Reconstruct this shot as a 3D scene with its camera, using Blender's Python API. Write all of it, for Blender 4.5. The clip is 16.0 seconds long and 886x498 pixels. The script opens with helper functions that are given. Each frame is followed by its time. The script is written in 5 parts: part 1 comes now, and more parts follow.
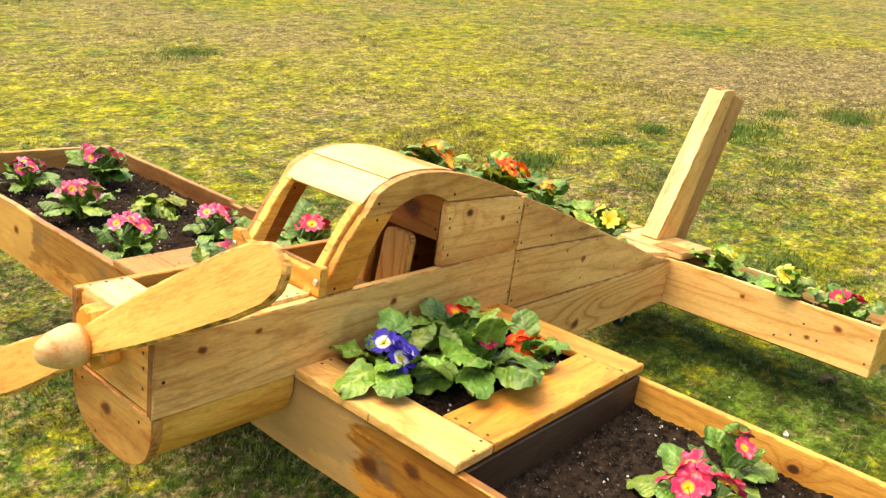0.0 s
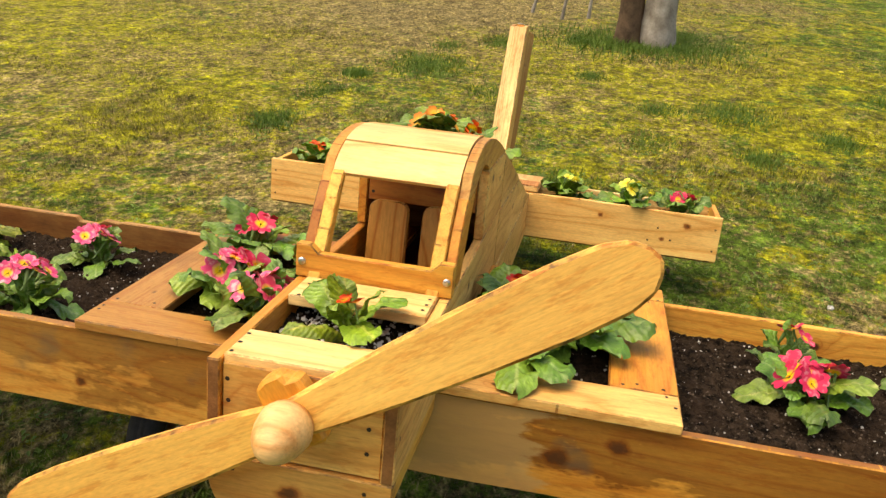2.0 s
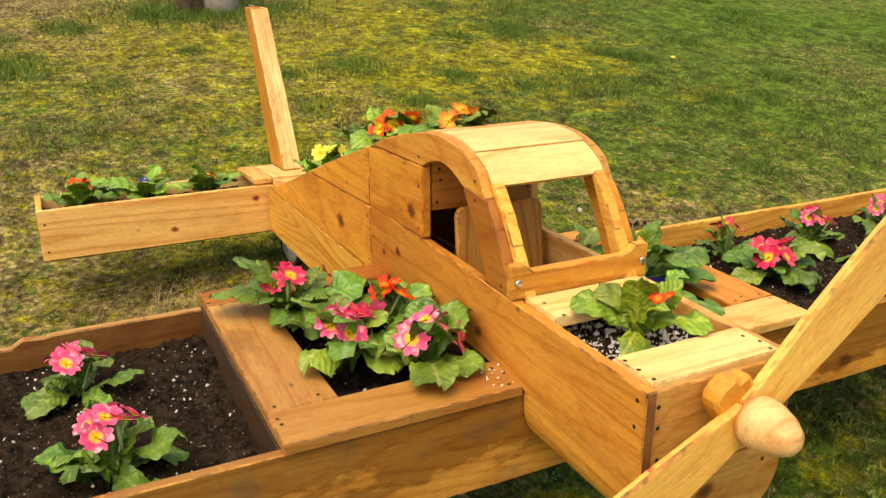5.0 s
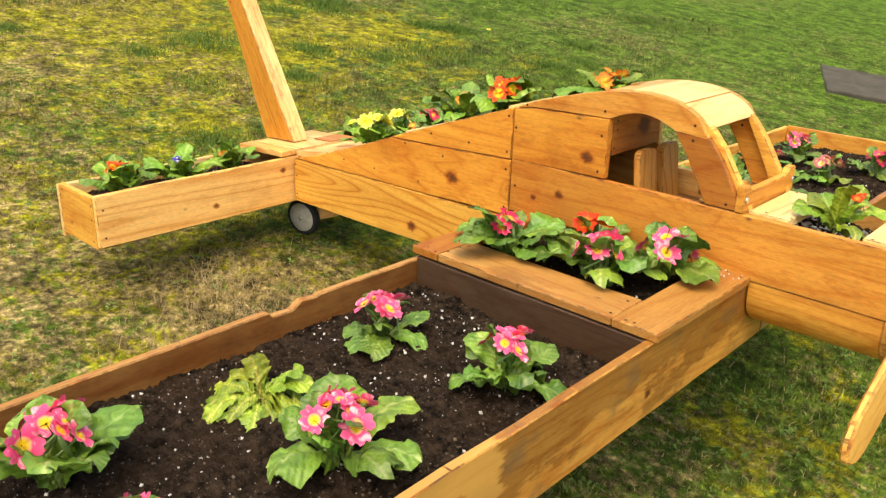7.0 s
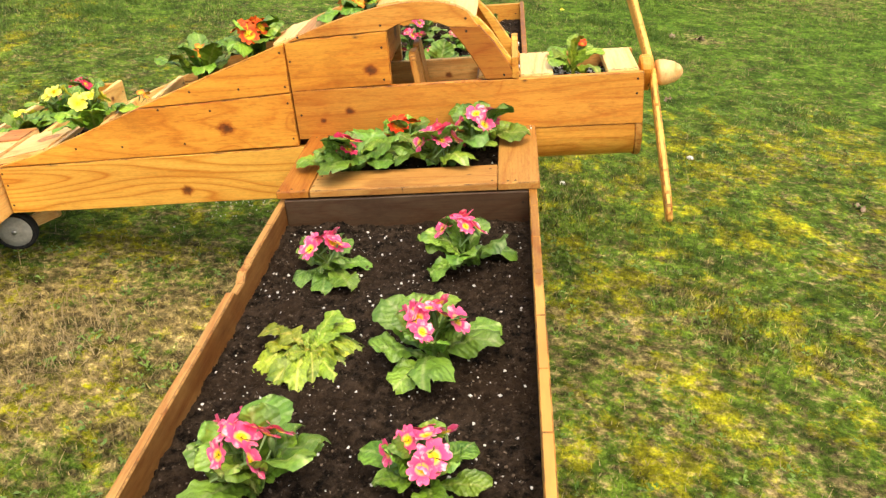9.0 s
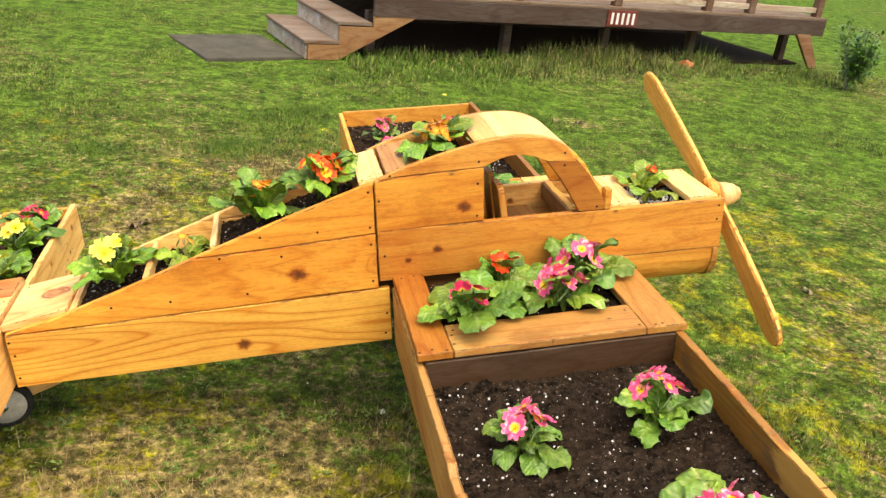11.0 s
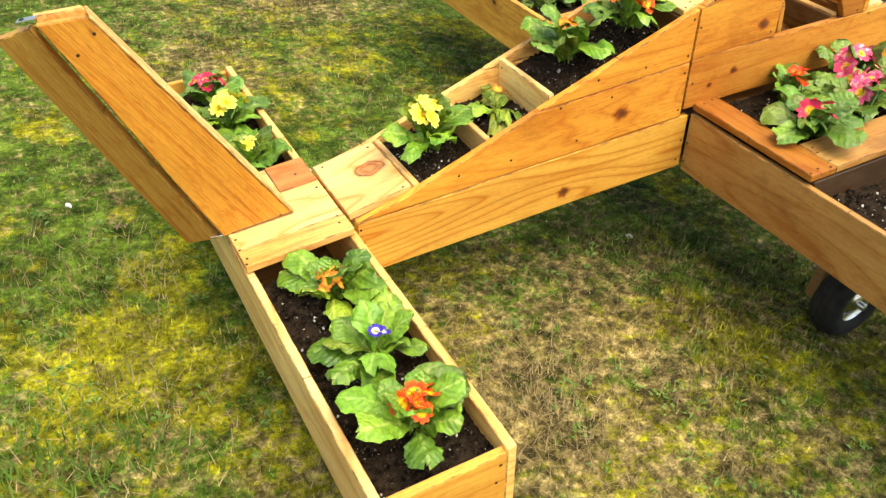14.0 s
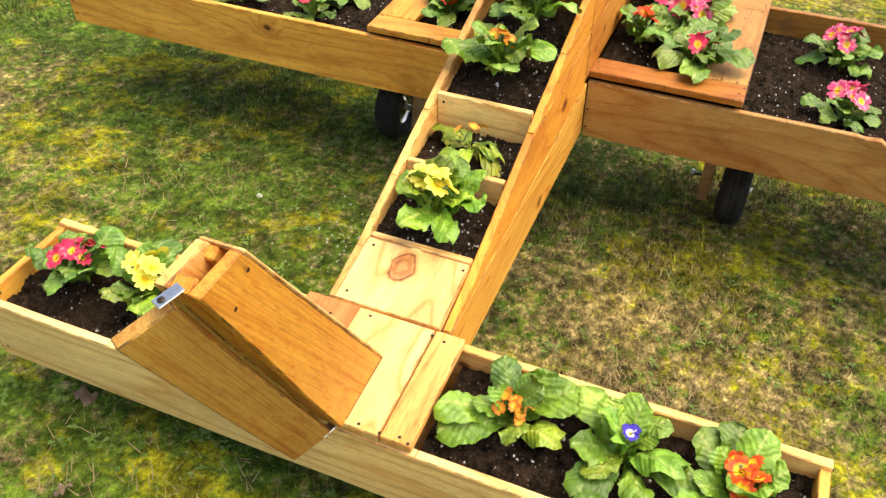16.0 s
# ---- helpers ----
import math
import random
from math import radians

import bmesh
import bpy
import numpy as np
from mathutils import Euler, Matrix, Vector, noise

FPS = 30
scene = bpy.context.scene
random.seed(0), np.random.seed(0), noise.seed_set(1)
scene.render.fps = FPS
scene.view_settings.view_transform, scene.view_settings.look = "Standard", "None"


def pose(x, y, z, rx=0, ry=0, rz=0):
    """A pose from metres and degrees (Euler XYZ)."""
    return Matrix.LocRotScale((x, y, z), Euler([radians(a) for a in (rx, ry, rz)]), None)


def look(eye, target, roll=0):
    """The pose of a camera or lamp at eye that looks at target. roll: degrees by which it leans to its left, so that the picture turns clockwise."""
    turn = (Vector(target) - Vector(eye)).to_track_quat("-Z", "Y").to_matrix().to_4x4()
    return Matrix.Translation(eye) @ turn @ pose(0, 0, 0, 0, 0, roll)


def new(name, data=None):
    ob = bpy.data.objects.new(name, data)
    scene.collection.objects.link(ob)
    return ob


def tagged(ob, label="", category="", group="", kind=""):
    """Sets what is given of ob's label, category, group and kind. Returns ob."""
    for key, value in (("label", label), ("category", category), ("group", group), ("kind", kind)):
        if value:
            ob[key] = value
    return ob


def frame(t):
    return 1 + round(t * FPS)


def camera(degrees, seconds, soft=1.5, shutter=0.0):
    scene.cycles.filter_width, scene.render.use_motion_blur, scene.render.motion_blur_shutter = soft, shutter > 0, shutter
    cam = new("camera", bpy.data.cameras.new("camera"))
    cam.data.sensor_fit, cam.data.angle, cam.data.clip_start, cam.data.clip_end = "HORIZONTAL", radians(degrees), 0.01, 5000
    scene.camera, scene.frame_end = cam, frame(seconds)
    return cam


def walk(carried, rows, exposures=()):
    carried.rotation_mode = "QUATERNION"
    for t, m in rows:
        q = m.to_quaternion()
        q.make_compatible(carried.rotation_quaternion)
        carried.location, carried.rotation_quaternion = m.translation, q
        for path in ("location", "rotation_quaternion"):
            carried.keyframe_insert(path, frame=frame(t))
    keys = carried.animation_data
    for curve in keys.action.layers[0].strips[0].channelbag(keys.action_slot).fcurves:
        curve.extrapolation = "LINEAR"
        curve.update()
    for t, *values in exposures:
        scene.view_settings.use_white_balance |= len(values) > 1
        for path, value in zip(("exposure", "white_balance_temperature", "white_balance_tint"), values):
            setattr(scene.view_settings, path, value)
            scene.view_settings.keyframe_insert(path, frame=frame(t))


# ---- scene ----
cam = camera(56.4, 16.0, soft=1.4)
PATH = [
    (0, (-1.165, -1.278, 1.488), (0.233, -0.079, 0.706), 2.1),
    (0.5, (-1.296, -1.065, 1.447), (0.278, -0.125, 0.647), -0.7),
    (1, (-1.453, -0.869, 1.487), (0.257, -0.21, 0.686), 1.6),
    (1.5, (-1.47, -0.602, 1.454), (0.276, -0.087, 0.625), 0.9),
    (2, (-1.468, -0.366, 1.459), (0.306, -0.037, 0.597), 3.0),
    (2.5, (-1.605, -0.142, 1.493), (0.222, -0.177, 0.681), 1.0),
    (3, (-1.607, -0.008, 1.496), (0.189, -0.258, 0.652), 3.7),
    (3.5, (-1.463, 0.103, 1.484), (0.276, -0.312, 0.587), 2.2),
    (4, (-1.389, 0.307, 1.474), (0.326, -0.242, 0.604), 3.6),
    (4.5, (-1.365, 0.597, 1.497), (0.257, -0.169, 0.613), 5.2),
    (5, (-1.251, 0.804, 1.471), (0.334, -0.02, 0.573), 2.9),
    (5.2, (-1.196, 0.901, 1.472), (0.372, 0.032, 0.588), 3.7),
    (7.3, (-0.765, 2.097, 1.445), (0.19, 0.612, 0.503), 6.9),
    (7.5, (-0.714, 2.239, 1.444), (0.085, 0.716, 0.422), 6.5),
    (8, (-0.573, 2.452, 1.454), (-0.015, 0.828, 0.428), 8.3),
    (8.2, (-0.474, 2.484, 1.436), (0.013, 0.835, 0.416), 6.6),
    (10.3, (0.35, 2.237, 1.542), (-0.093, 0.474, 0.708), 5.2),
    (10.5, (0.443, 2.204, 1.545), (0.043, 0.423, 0.728), 5.2),
    (11, (0.754, 2.159, 1.545), (0.31, 0.382, 0.741), 7.1),
    (11.5, (1.043, 2.099, 1.526), (0.735, 0.324, 0.659), 8.3),
    (12, (1.275, 1.972, 1.495), (0.906, 0.262, 0.525), 6.8),
    (12.5, (1.51, 1.942, 1.518), (0.996, 0.275, 0.539), 5.9),
    (13, (1.8, 1.94, 1.51), (1.132, 0.329, 0.532), 9.9),
    (13.5, (1.966, 1.804, 1.428), (1.209, 0.315, 0.328), 9.8),
    (14, (2.091, 1.602, 1.449), (1.197, 0.23, 0.3), 8.2),
    (14.5, (2.275, 1.408, 1.459), (1.095, 0.225, 0.36), 6.3),
    (15, (2.4, 1.102, 1.463), (1.085, 0.043, 0.391), 7.2),
    (15.5, (2.431, 0.817, 1.448), (1.047, -0.035, 0.283), 5.9),
    (16, (2.579, 0.535, 1.452), (1.046, -0.022, 0.294), 4.5),
]
walk(cam, [(t, look(eye, target, roll)) for t, eye, target, roll in PATH], exposures=[(0, 1.52, 7550, 10), (1, 1.42, 7400, 9), (1.5, 1.06, 7500, 9), (2, 0.92, 7900, 10), (3, 0.92, 8000, 10), (5, 0.79, 8000, 10), (7.3, 1.16, 7250, 9), (8, 1.22, 7250, 9), (11, 1.26, 7250, 9), (12, 1.27, 7250, 7), (13.5, 1.28, 7200, 2), (14.7, 1.3, 7200, 2), (16, 1.32, 7250, 9)])

# ---- world, sun, exposure ----
world = bpy.data.worlds.new("sky")
scene.world = world
world.use_nodes = True
wn = world.node_tree.nodes
sky = wn.new("ShaderNodeTexSky")
sky.sky_type = "NISHITA"
sky.sun_disc = False
SUN_EL, SUN_AZ = radians(68), radians(106)
sky.sun_elevation, sky.sun_rotation = SUN_EL, radians(90) - SUN_AZ
sky.air_density, sky.dust_density, sky.ozone_density = 1.0, 4.0, 0.6
wn["Background"].inputs["Strength"].default_value = 0.1287
world.node_tree.links.new(sky.outputs[0], wn["Background"].inputs["Color"])
sun = new("sun", bpy.data.lights.new("sun", "SUN"))
sun.data.energy, sun.data.angle, sun.data.color = 1.5, radians(80), (1.0, 0.86, 0.62)
sun_dir = Vector((math.cos(SUN_EL) * math.cos(SUN_AZ), math.cos(SUN_EL) * math.sin(SUN_AZ), math.sin(SUN_EL)))
sun.matrix_world = look(sun_dir * 30, (0, 0, 0))

# ---- materials ----


def nodes_of(name, rough=0.6, spec=0.4, metal=0.0):
    m = bpy.data.materials.new(name)
    m.use_nodes = True
    nt = m.node_tree
    b = nt.nodes["Principled BSDF"]
    b.inputs["Roughness"].default_value = rough
    b.inputs["Specular IOR Level"].default_value = spec
    b.inputs["Metallic"].default_value = metal
    return m, nt, b


def add(nt, kind, **kw):
    n = nt.nodes.new(kind)
    for k, v in kw.items():
        if k in n.inputs:
            n.inputs[k].default_value = v
    return n


def scaled(nt, vec, s):
    n = nt.nodes.new("ShaderNodeVectorMath")
    n.operation = "MULTIPLY"
    nt.links.new(vec, n.inputs[0])
    n.inputs[1].default_value = s
    return n.outputs[0]


def vsum(nt, a, b):
    n = nt.nodes.new("ShaderNodeVectorMath")
    n.operation = "ADD"
    nt.links.new(a, n.inputs[0])
    if isinstance(b, tuple):
        n.inputs[1].default_value = b
    else:
        nt.links.new(b, n.inputs[1])
    return n.outputs[0]


def calc(nt, op, a, b=None):
    n = nt.nodes.new("ShaderNodeMath")
    n.operation = op
    for i, v in enumerate((a, b)):
        if v is None:
            continue
        if isinstance(v, (int, float)):
            n.inputs[i].default_value = v
        else:
            nt.links.new(v, n.inputs[i])
    return n.outputs[0]


def ramp(nt, fac, stops):
    n = nt.nodes.new("ShaderNodeValToRGB")
    el = n.color_ramp.elements
    while len(el) < len(stops):
        el.new(0.5)
    for e, (p, c) in zip(el, stops):
        e.position = p
        e.color = (c, c, c, 1) if isinstance(c, (int, float)) else (*c, 1)
    nt.links.new(fac, n.inputs[0])
    return n.outputs[0]


def mixed(nt, fac, a, b, kind="MIX"):
    n = nt.nodes.new("ShaderNodeMix")
    n.data_type = "RGBA"
    n.blend_type = kind
    for sock, v in zip((n.inputs[0], n.inputs[6], n.inputs[7]), (fac, a, b)):
        if isinstance(v, (int, float)):
            sock.default_value = v
        elif isinstance(v, tuple):
            sock.default_value = (*v, 1)
        else:
            nt.links.new(v, sock)
    return n.outputs[2]


def noise_of(nt, vec, scale, detail=4.0, rough=0.55, distort=0.0):
    n = add(nt, "ShaderNodeTexNoise", Scale=scale, Detail=detail, Roughness=rough, Distortion=distort)
    nt.links.new(vec, n.inputs["Vector"])
    return n.outputs[0]


def bumped(nt, b, height, strength, dist=0.01):
    n = add(nt, "ShaderNodeBump", Strength=strength, Distance=dist)
    nt.links.new(height, n.inputs["Height"])
    nt.links.new(n.outputs[0], b.inputs["Normal"])


def seeded(nt):
    """Own coordinates of an object, shifted by a random amount for each object."""
    tc = nt.nodes.new("ShaderNodeTexCoord")
    oi = nt.nodes.new("ShaderNodeObjectInfo")
    c = nt.nodes.new("ShaderNodeCombineXYZ")
    for i, k in enumerate((37.0, 11.0, 23.0)):
        nt.links.new(calc(nt, "MULTIPLY", oi.outputs["Random"], k), c.inputs[i])
    return vsum(nt, tc.outputs["Object"], c.outputs[0]), oi, tc


def make_wood(name, rough=0.48, knots=True, fine=1.0, lines=0.72, flecks=0.4, stain=None, wetness=1.0, drawn=(0.75, 5.5), worn=False, soiled=False, dried=(0.55, 0.36, 0.15), rings_per=13.0, mottle=1.0, late_wood=(0.74, 0.52, 0.34)):
    """Sawn softwood: growth rings drawn out along x, fibres, knots with a halo, weather stains. The tone is the object's colour."""
    m, nt, b = nodes_of(name, rough, 0.38)
    vec, oi, tc = seeded(nt)
    rings = noise_of(nt, scaled(nt, vec, (drawn[0], drawn[1], drawn[1])), 1.0, 1.6, 0.45)
    if knots:
        bent = vsum(nt, vec, scaled(nt, add_noise(nt, vec, 9.0), (0.02, 0.02, 0.0)))
        vo = add(nt, "ShaderNodeTexVoronoi", Scale=1.0, Randomness=1.0)
        vo.voronoi_dimensions = "2D"
        nt.links.new(scaled(nt, bent, (4.6, 6.0, 1.0)), vo.inputs["Vector"])
        sep = nt.nodes.new("ShaderNodeSeparateColor")
        nt.links.new(vo.outputs["Color"], sep.inputs[0])
        some = calc(nt, "GREATER_THAN", sep.outputs[0], 0.86)
        size = calc(nt, "ADD", calc(nt, "MULTIPLY", sep.outputs[1], 0.045), 0.01)
        d = calc(nt, "SUBTRACT", vo.outputs["Distance"], size)
        halo = calc(nt, "MULTIPLY", ramp(nt, d, [(0.0, 1.0), (0.12, 0.35), (0.3, 0.0)]), some)
        rings = calc(nt, "ADD", rings, calc(nt, "MULTIPLY", halo, 0.22))
    saw = calc(nt, "FRACT", calc(nt, "MULTIPLY", rings, rings_per * fine))
    fibre = noise_of(nt, scaled(nt, vec, (5.0, 190.0, 190.0)), 1.0, 3.0, 0.7)
    broad = noise_of(nt, scaled(nt, vec, (1.3, 6.0, 6.0)), 1.0, 4.0, 0.6)
    blot = noise_of(nt, scaled(nt, vec, (2.4, 4.0, 4.0)), 1.0, 6.0, 0.68)
    late = ramp(nt, saw, [(0.0, 1.0), (0.14, 0.35), (0.45, 0.0), (0.85, 0.12), (1.0, 0.9)])
    col = mixed(nt, calc(nt, "MULTIPLY", late, lines), oi.outputs["Color"], mixed(nt, 1.0, oi.outputs["Color"], late_wood, "MULTIPLY"))
    col = mixed(nt, 0.5, col, ramp(nt, fibre, [(0.25, 0.66), (0.5, 1.0), (0.75, 1.12)]), "MULTIPLY")
    col = mixed(nt, ramp(nt, broad, [(0.4, 0.0), (0.68, 0.75 * mottle)]), col, mixed(nt, 0.8, col, (0.62, 0.36, 0.18), "MULTIPLY"))
    col = mixed(nt, ramp(nt, broad, [(0.3, 0.7), (0.46, 0.0)]), col, mixed(nt, 0.7, col, (1.35, 1.4, 1.5), "MULTIPLY"))
    col = mixed(nt, ramp(nt, blot, [(0.56, 0.0), (0.66, 0.55 * mottle), (0.8, 0.8 * mottle)]), col, mixed(nt, 0.9, col, (0.42, 0.28, 0.19), "MULTIPLY"))
    fleck = noise_of(nt, scaled(nt, vec, (16.0, 75.0, 75.0)), 1.0, 4.0, 0.7)
    col = mixed(nt, calc(nt, "MULTIPLY", ramp(nt, fleck, [(0.52, 0.0), (0.62, 1.0)]), flecks), col, mixed(nt, 1.0, col, (0.72, 0.42, 0.22), "MULTIPLY"))
    sawn = noise_of(nt, scaled(nt, vec, (60.0, 260.0, 260.0)), 1.0, 2.0, 0.6)
    col = mixed(nt, 0.4, col, ramp(nt, sawn, [(0.3, 0.72), (0.7, 1.2)]), "MULTIPLY")
    if stain:
        sp = nt.nodes.new("ShaderNodeSeparateXYZ")
        nt.links.new(tc.outputs["Object"], sp.inputs[0])
        wet = noise_of(nt, scaled(nt, tc.outputs["Object"], (3.2, 9.0, 1.0)), 1.0, 5.0, 0.65)
        drip = calc(nt, "ADD", calc(nt, "MULTIPLY", sp.outputs[1], 2.6), calc(nt, "MULTIPLY", wet, 1.7))
        f = ramp(nt, drip, [(0.92, 0.0), (1.18, 0.7), (1.42, 0.92)])
        edge = calc(nt, "ADD", sp.outputs[0], calc(nt, "MULTIPLY", noise_of(nt, scaled(nt, vec, (5.0, 22.0, 22.0)), 1.0, 5.0, 0.7), 0.22))
        dry = ramp(nt, calc(nt, "MULTIPLY", calc(nt, "SUBTRACT", edge, stain), 12.0), [(0.0, 0.0), (0.25, 1.0)])
        col = mixed(nt, calc(nt, "MULTIPLY", f, wetness), col, mixed(nt, 1.0, col, (0.42, 0.36, 0.34), "MULTIPLY"))
        blue = noise_of(nt, scaled(nt, vec, (9.0, 12.0, 1.0)), 1.0, 3.0)
        col = mixed(nt, ramp(nt, blue, [(0.58, 0.0), (0.72, 0.6 * wetness)]), col, (0.095, 0.078, 0.055))
        col = mixed(nt, calc(nt, "MULTIPLY", dry, 0.6), col, mixed(nt, 1.0, dried, ramp(nt, broad, [(0.3, 1.15), (0.7, 0.72)]), "MULTIPLY"))
    if soiled:
        sz = nt.nodes.new("ShaderNodeSeparateXYZ")
        nt.links.new(tc.outputs["Object"], sz.inputs[0])
        mud = calc(nt, "MULTIPLY", calc(nt, "LESS_THAN", sz.outputs[2], 0.004), ramp(nt, noise_of(nt, scaled(nt, vec, (6.0, 14.0, 1.0)), 1.0, 5.0, 0.65), [(0.3, 0.6), (0.6, 1.0)]))
        col = mixed(nt, mud, col, mixed(nt, 1.0, col, (0.40, 0.30, 0.24), "MULTIPLY"))
    pin = add(nt, "ShaderNodeTexVoronoi", Scale=1.0, Randomness=1.0)
    nt.links.new(scaled(nt, vec, (11.0, 20.0, 20.0)), pin.inputs["Vector"])
    ps = nt.nodes.new("ShaderNodeSeparateColor")
    nt.links.new(pin.outputs["Color"], ps.inputs[0])
    dots = calc(nt, "MULTIPLY", calc(nt, "GREATER_THAN", ps.outputs[1], 0.86), ramp(nt, pin.outputs["Distance"], [(0.03, 0.85), (0.075, 0.35), (0.13, 0.0)]))
    col = mixed(nt, dots, col, (0.11, 0.045, 0.016))
    if worn:
        chip = noise_of(nt, scaled(nt, vec, (26.0, 26.0, 26.0)), 1.0, 5.0, 0.7)
        col = mixed(nt, 1.0, col, ramp(nt, chip, [(0.36, 0.28), (0.5, 0.75), (0.62, 1.15)]), "MULTIPLY")
        col = mixed(nt, ramp(nt, chip, [(0.3, 0.5), (0.45, 0.0)]), col, (0.10, 0.055, 0.025))
    kn = nt.nodes.new("ShaderNodeAttribute")
    kn.attribute_name = "knot"
    kf = calc(nt, "ADD", kn.outputs["Fac"], calc(nt, "MULTIPLY", calc(nt, "MULTIPLY", kn.outputs["Fac"], calc(nt, "SUBTRACT", noise_of(nt, vec, 70.0, 2.0), 0.5)), 0.8))
    col = mixed(nt, ramp(nt, kf, [(0.05, 0.0), (0.4, 0.6), (0.7, 0.8)]), col, mixed(nt, 1.0, col, (0.5, 0.22, 0.1), "MULTIPLY"))
    col = mixed(nt, ramp(nt, kf, [(0.55, 0.0), (0.95, 0.85)]), col, (0.07, 0.024, 0.009))
    if knots:
        col = mixed(nt, calc(nt, "MULTIPLY", halo, 0.55), col, mixed(nt, 1.0, col, (0.5, 0.24, 0.12), "MULTIPLY"))
        k = calc(nt, "MULTIPLY", ramp(nt, d, [(0.0, 1.0), (0.012, 0.8), (0.03, 0.0)]), some)
        col = mixed(nt, k, col, (0.075, 0.026, 0.010))
    nt.links.new(col, b.inputs["Base Color"])
    nt.links.new(ramp(nt, fibre, [(0.2, rough + 0.15), (0.8, rough - 0.08)]), b.inputs["Roughness"])
    bumped(nt, b, mixed(nt, 0.5, mixed(nt, 0.7, saw, fibre), sawn), 0.32, 0.0016)
    return m


def add_noise(nt, vec, scale):
    n = add(nt, "ShaderNodeTexNoise", Scale=scale, Detail=2.0)
    nt.links.new(vec, n.inputs["Vector"])
    return n.outputs["Color"]


def make_plain(name, a, c, scale=20.0, rough=0.6, spec=0.4, metal=0.0, bump=0.2):
    m, nt, b = nodes_of(name, rough, spec, metal)
    vec, oi, tc = seeded(nt)
    n = noise_of(nt, vec, scale, 5.0)
    n2 = noise_of(nt, vec, scale * 7, 3.0)
    col = mixed(nt, ramp(nt, n, [(0.3, 0.0), (0.7, 1.0)]), a, c)
    col = mixed(nt, 0.4, col, ramp(nt, n2, [(0.3, 0.6), (0.7, 1.2)]), "MULTIPLY")
    nt.links.new(col, b.inputs["Base Color"])
    bumped(nt, b, n2, bump, 0.003)
    return m


def spots(nt, pos, places):
    """1 inside any of the round places (x, y, radius), fading out, 0 elsewhere."""
    total = None
    for x, y, r in places:
        away = nt.nodes.new("ShaderNodeVectorMath")
        away.operation = "DISTANCE"
        nt.links.new(pos, away.inputs[0])
        away.inputs[1].default_value = (x, y, 0)
        f = calc(nt, "MAXIMUM", calc(nt, "SUBTRACT", 1.0, calc(nt, "MULTIPLY", away.outputs["Value"], 0.6 / r)), 0.0)
        total = f if total is None else calc(nt, "MAXIMUM", total, f)
    return total


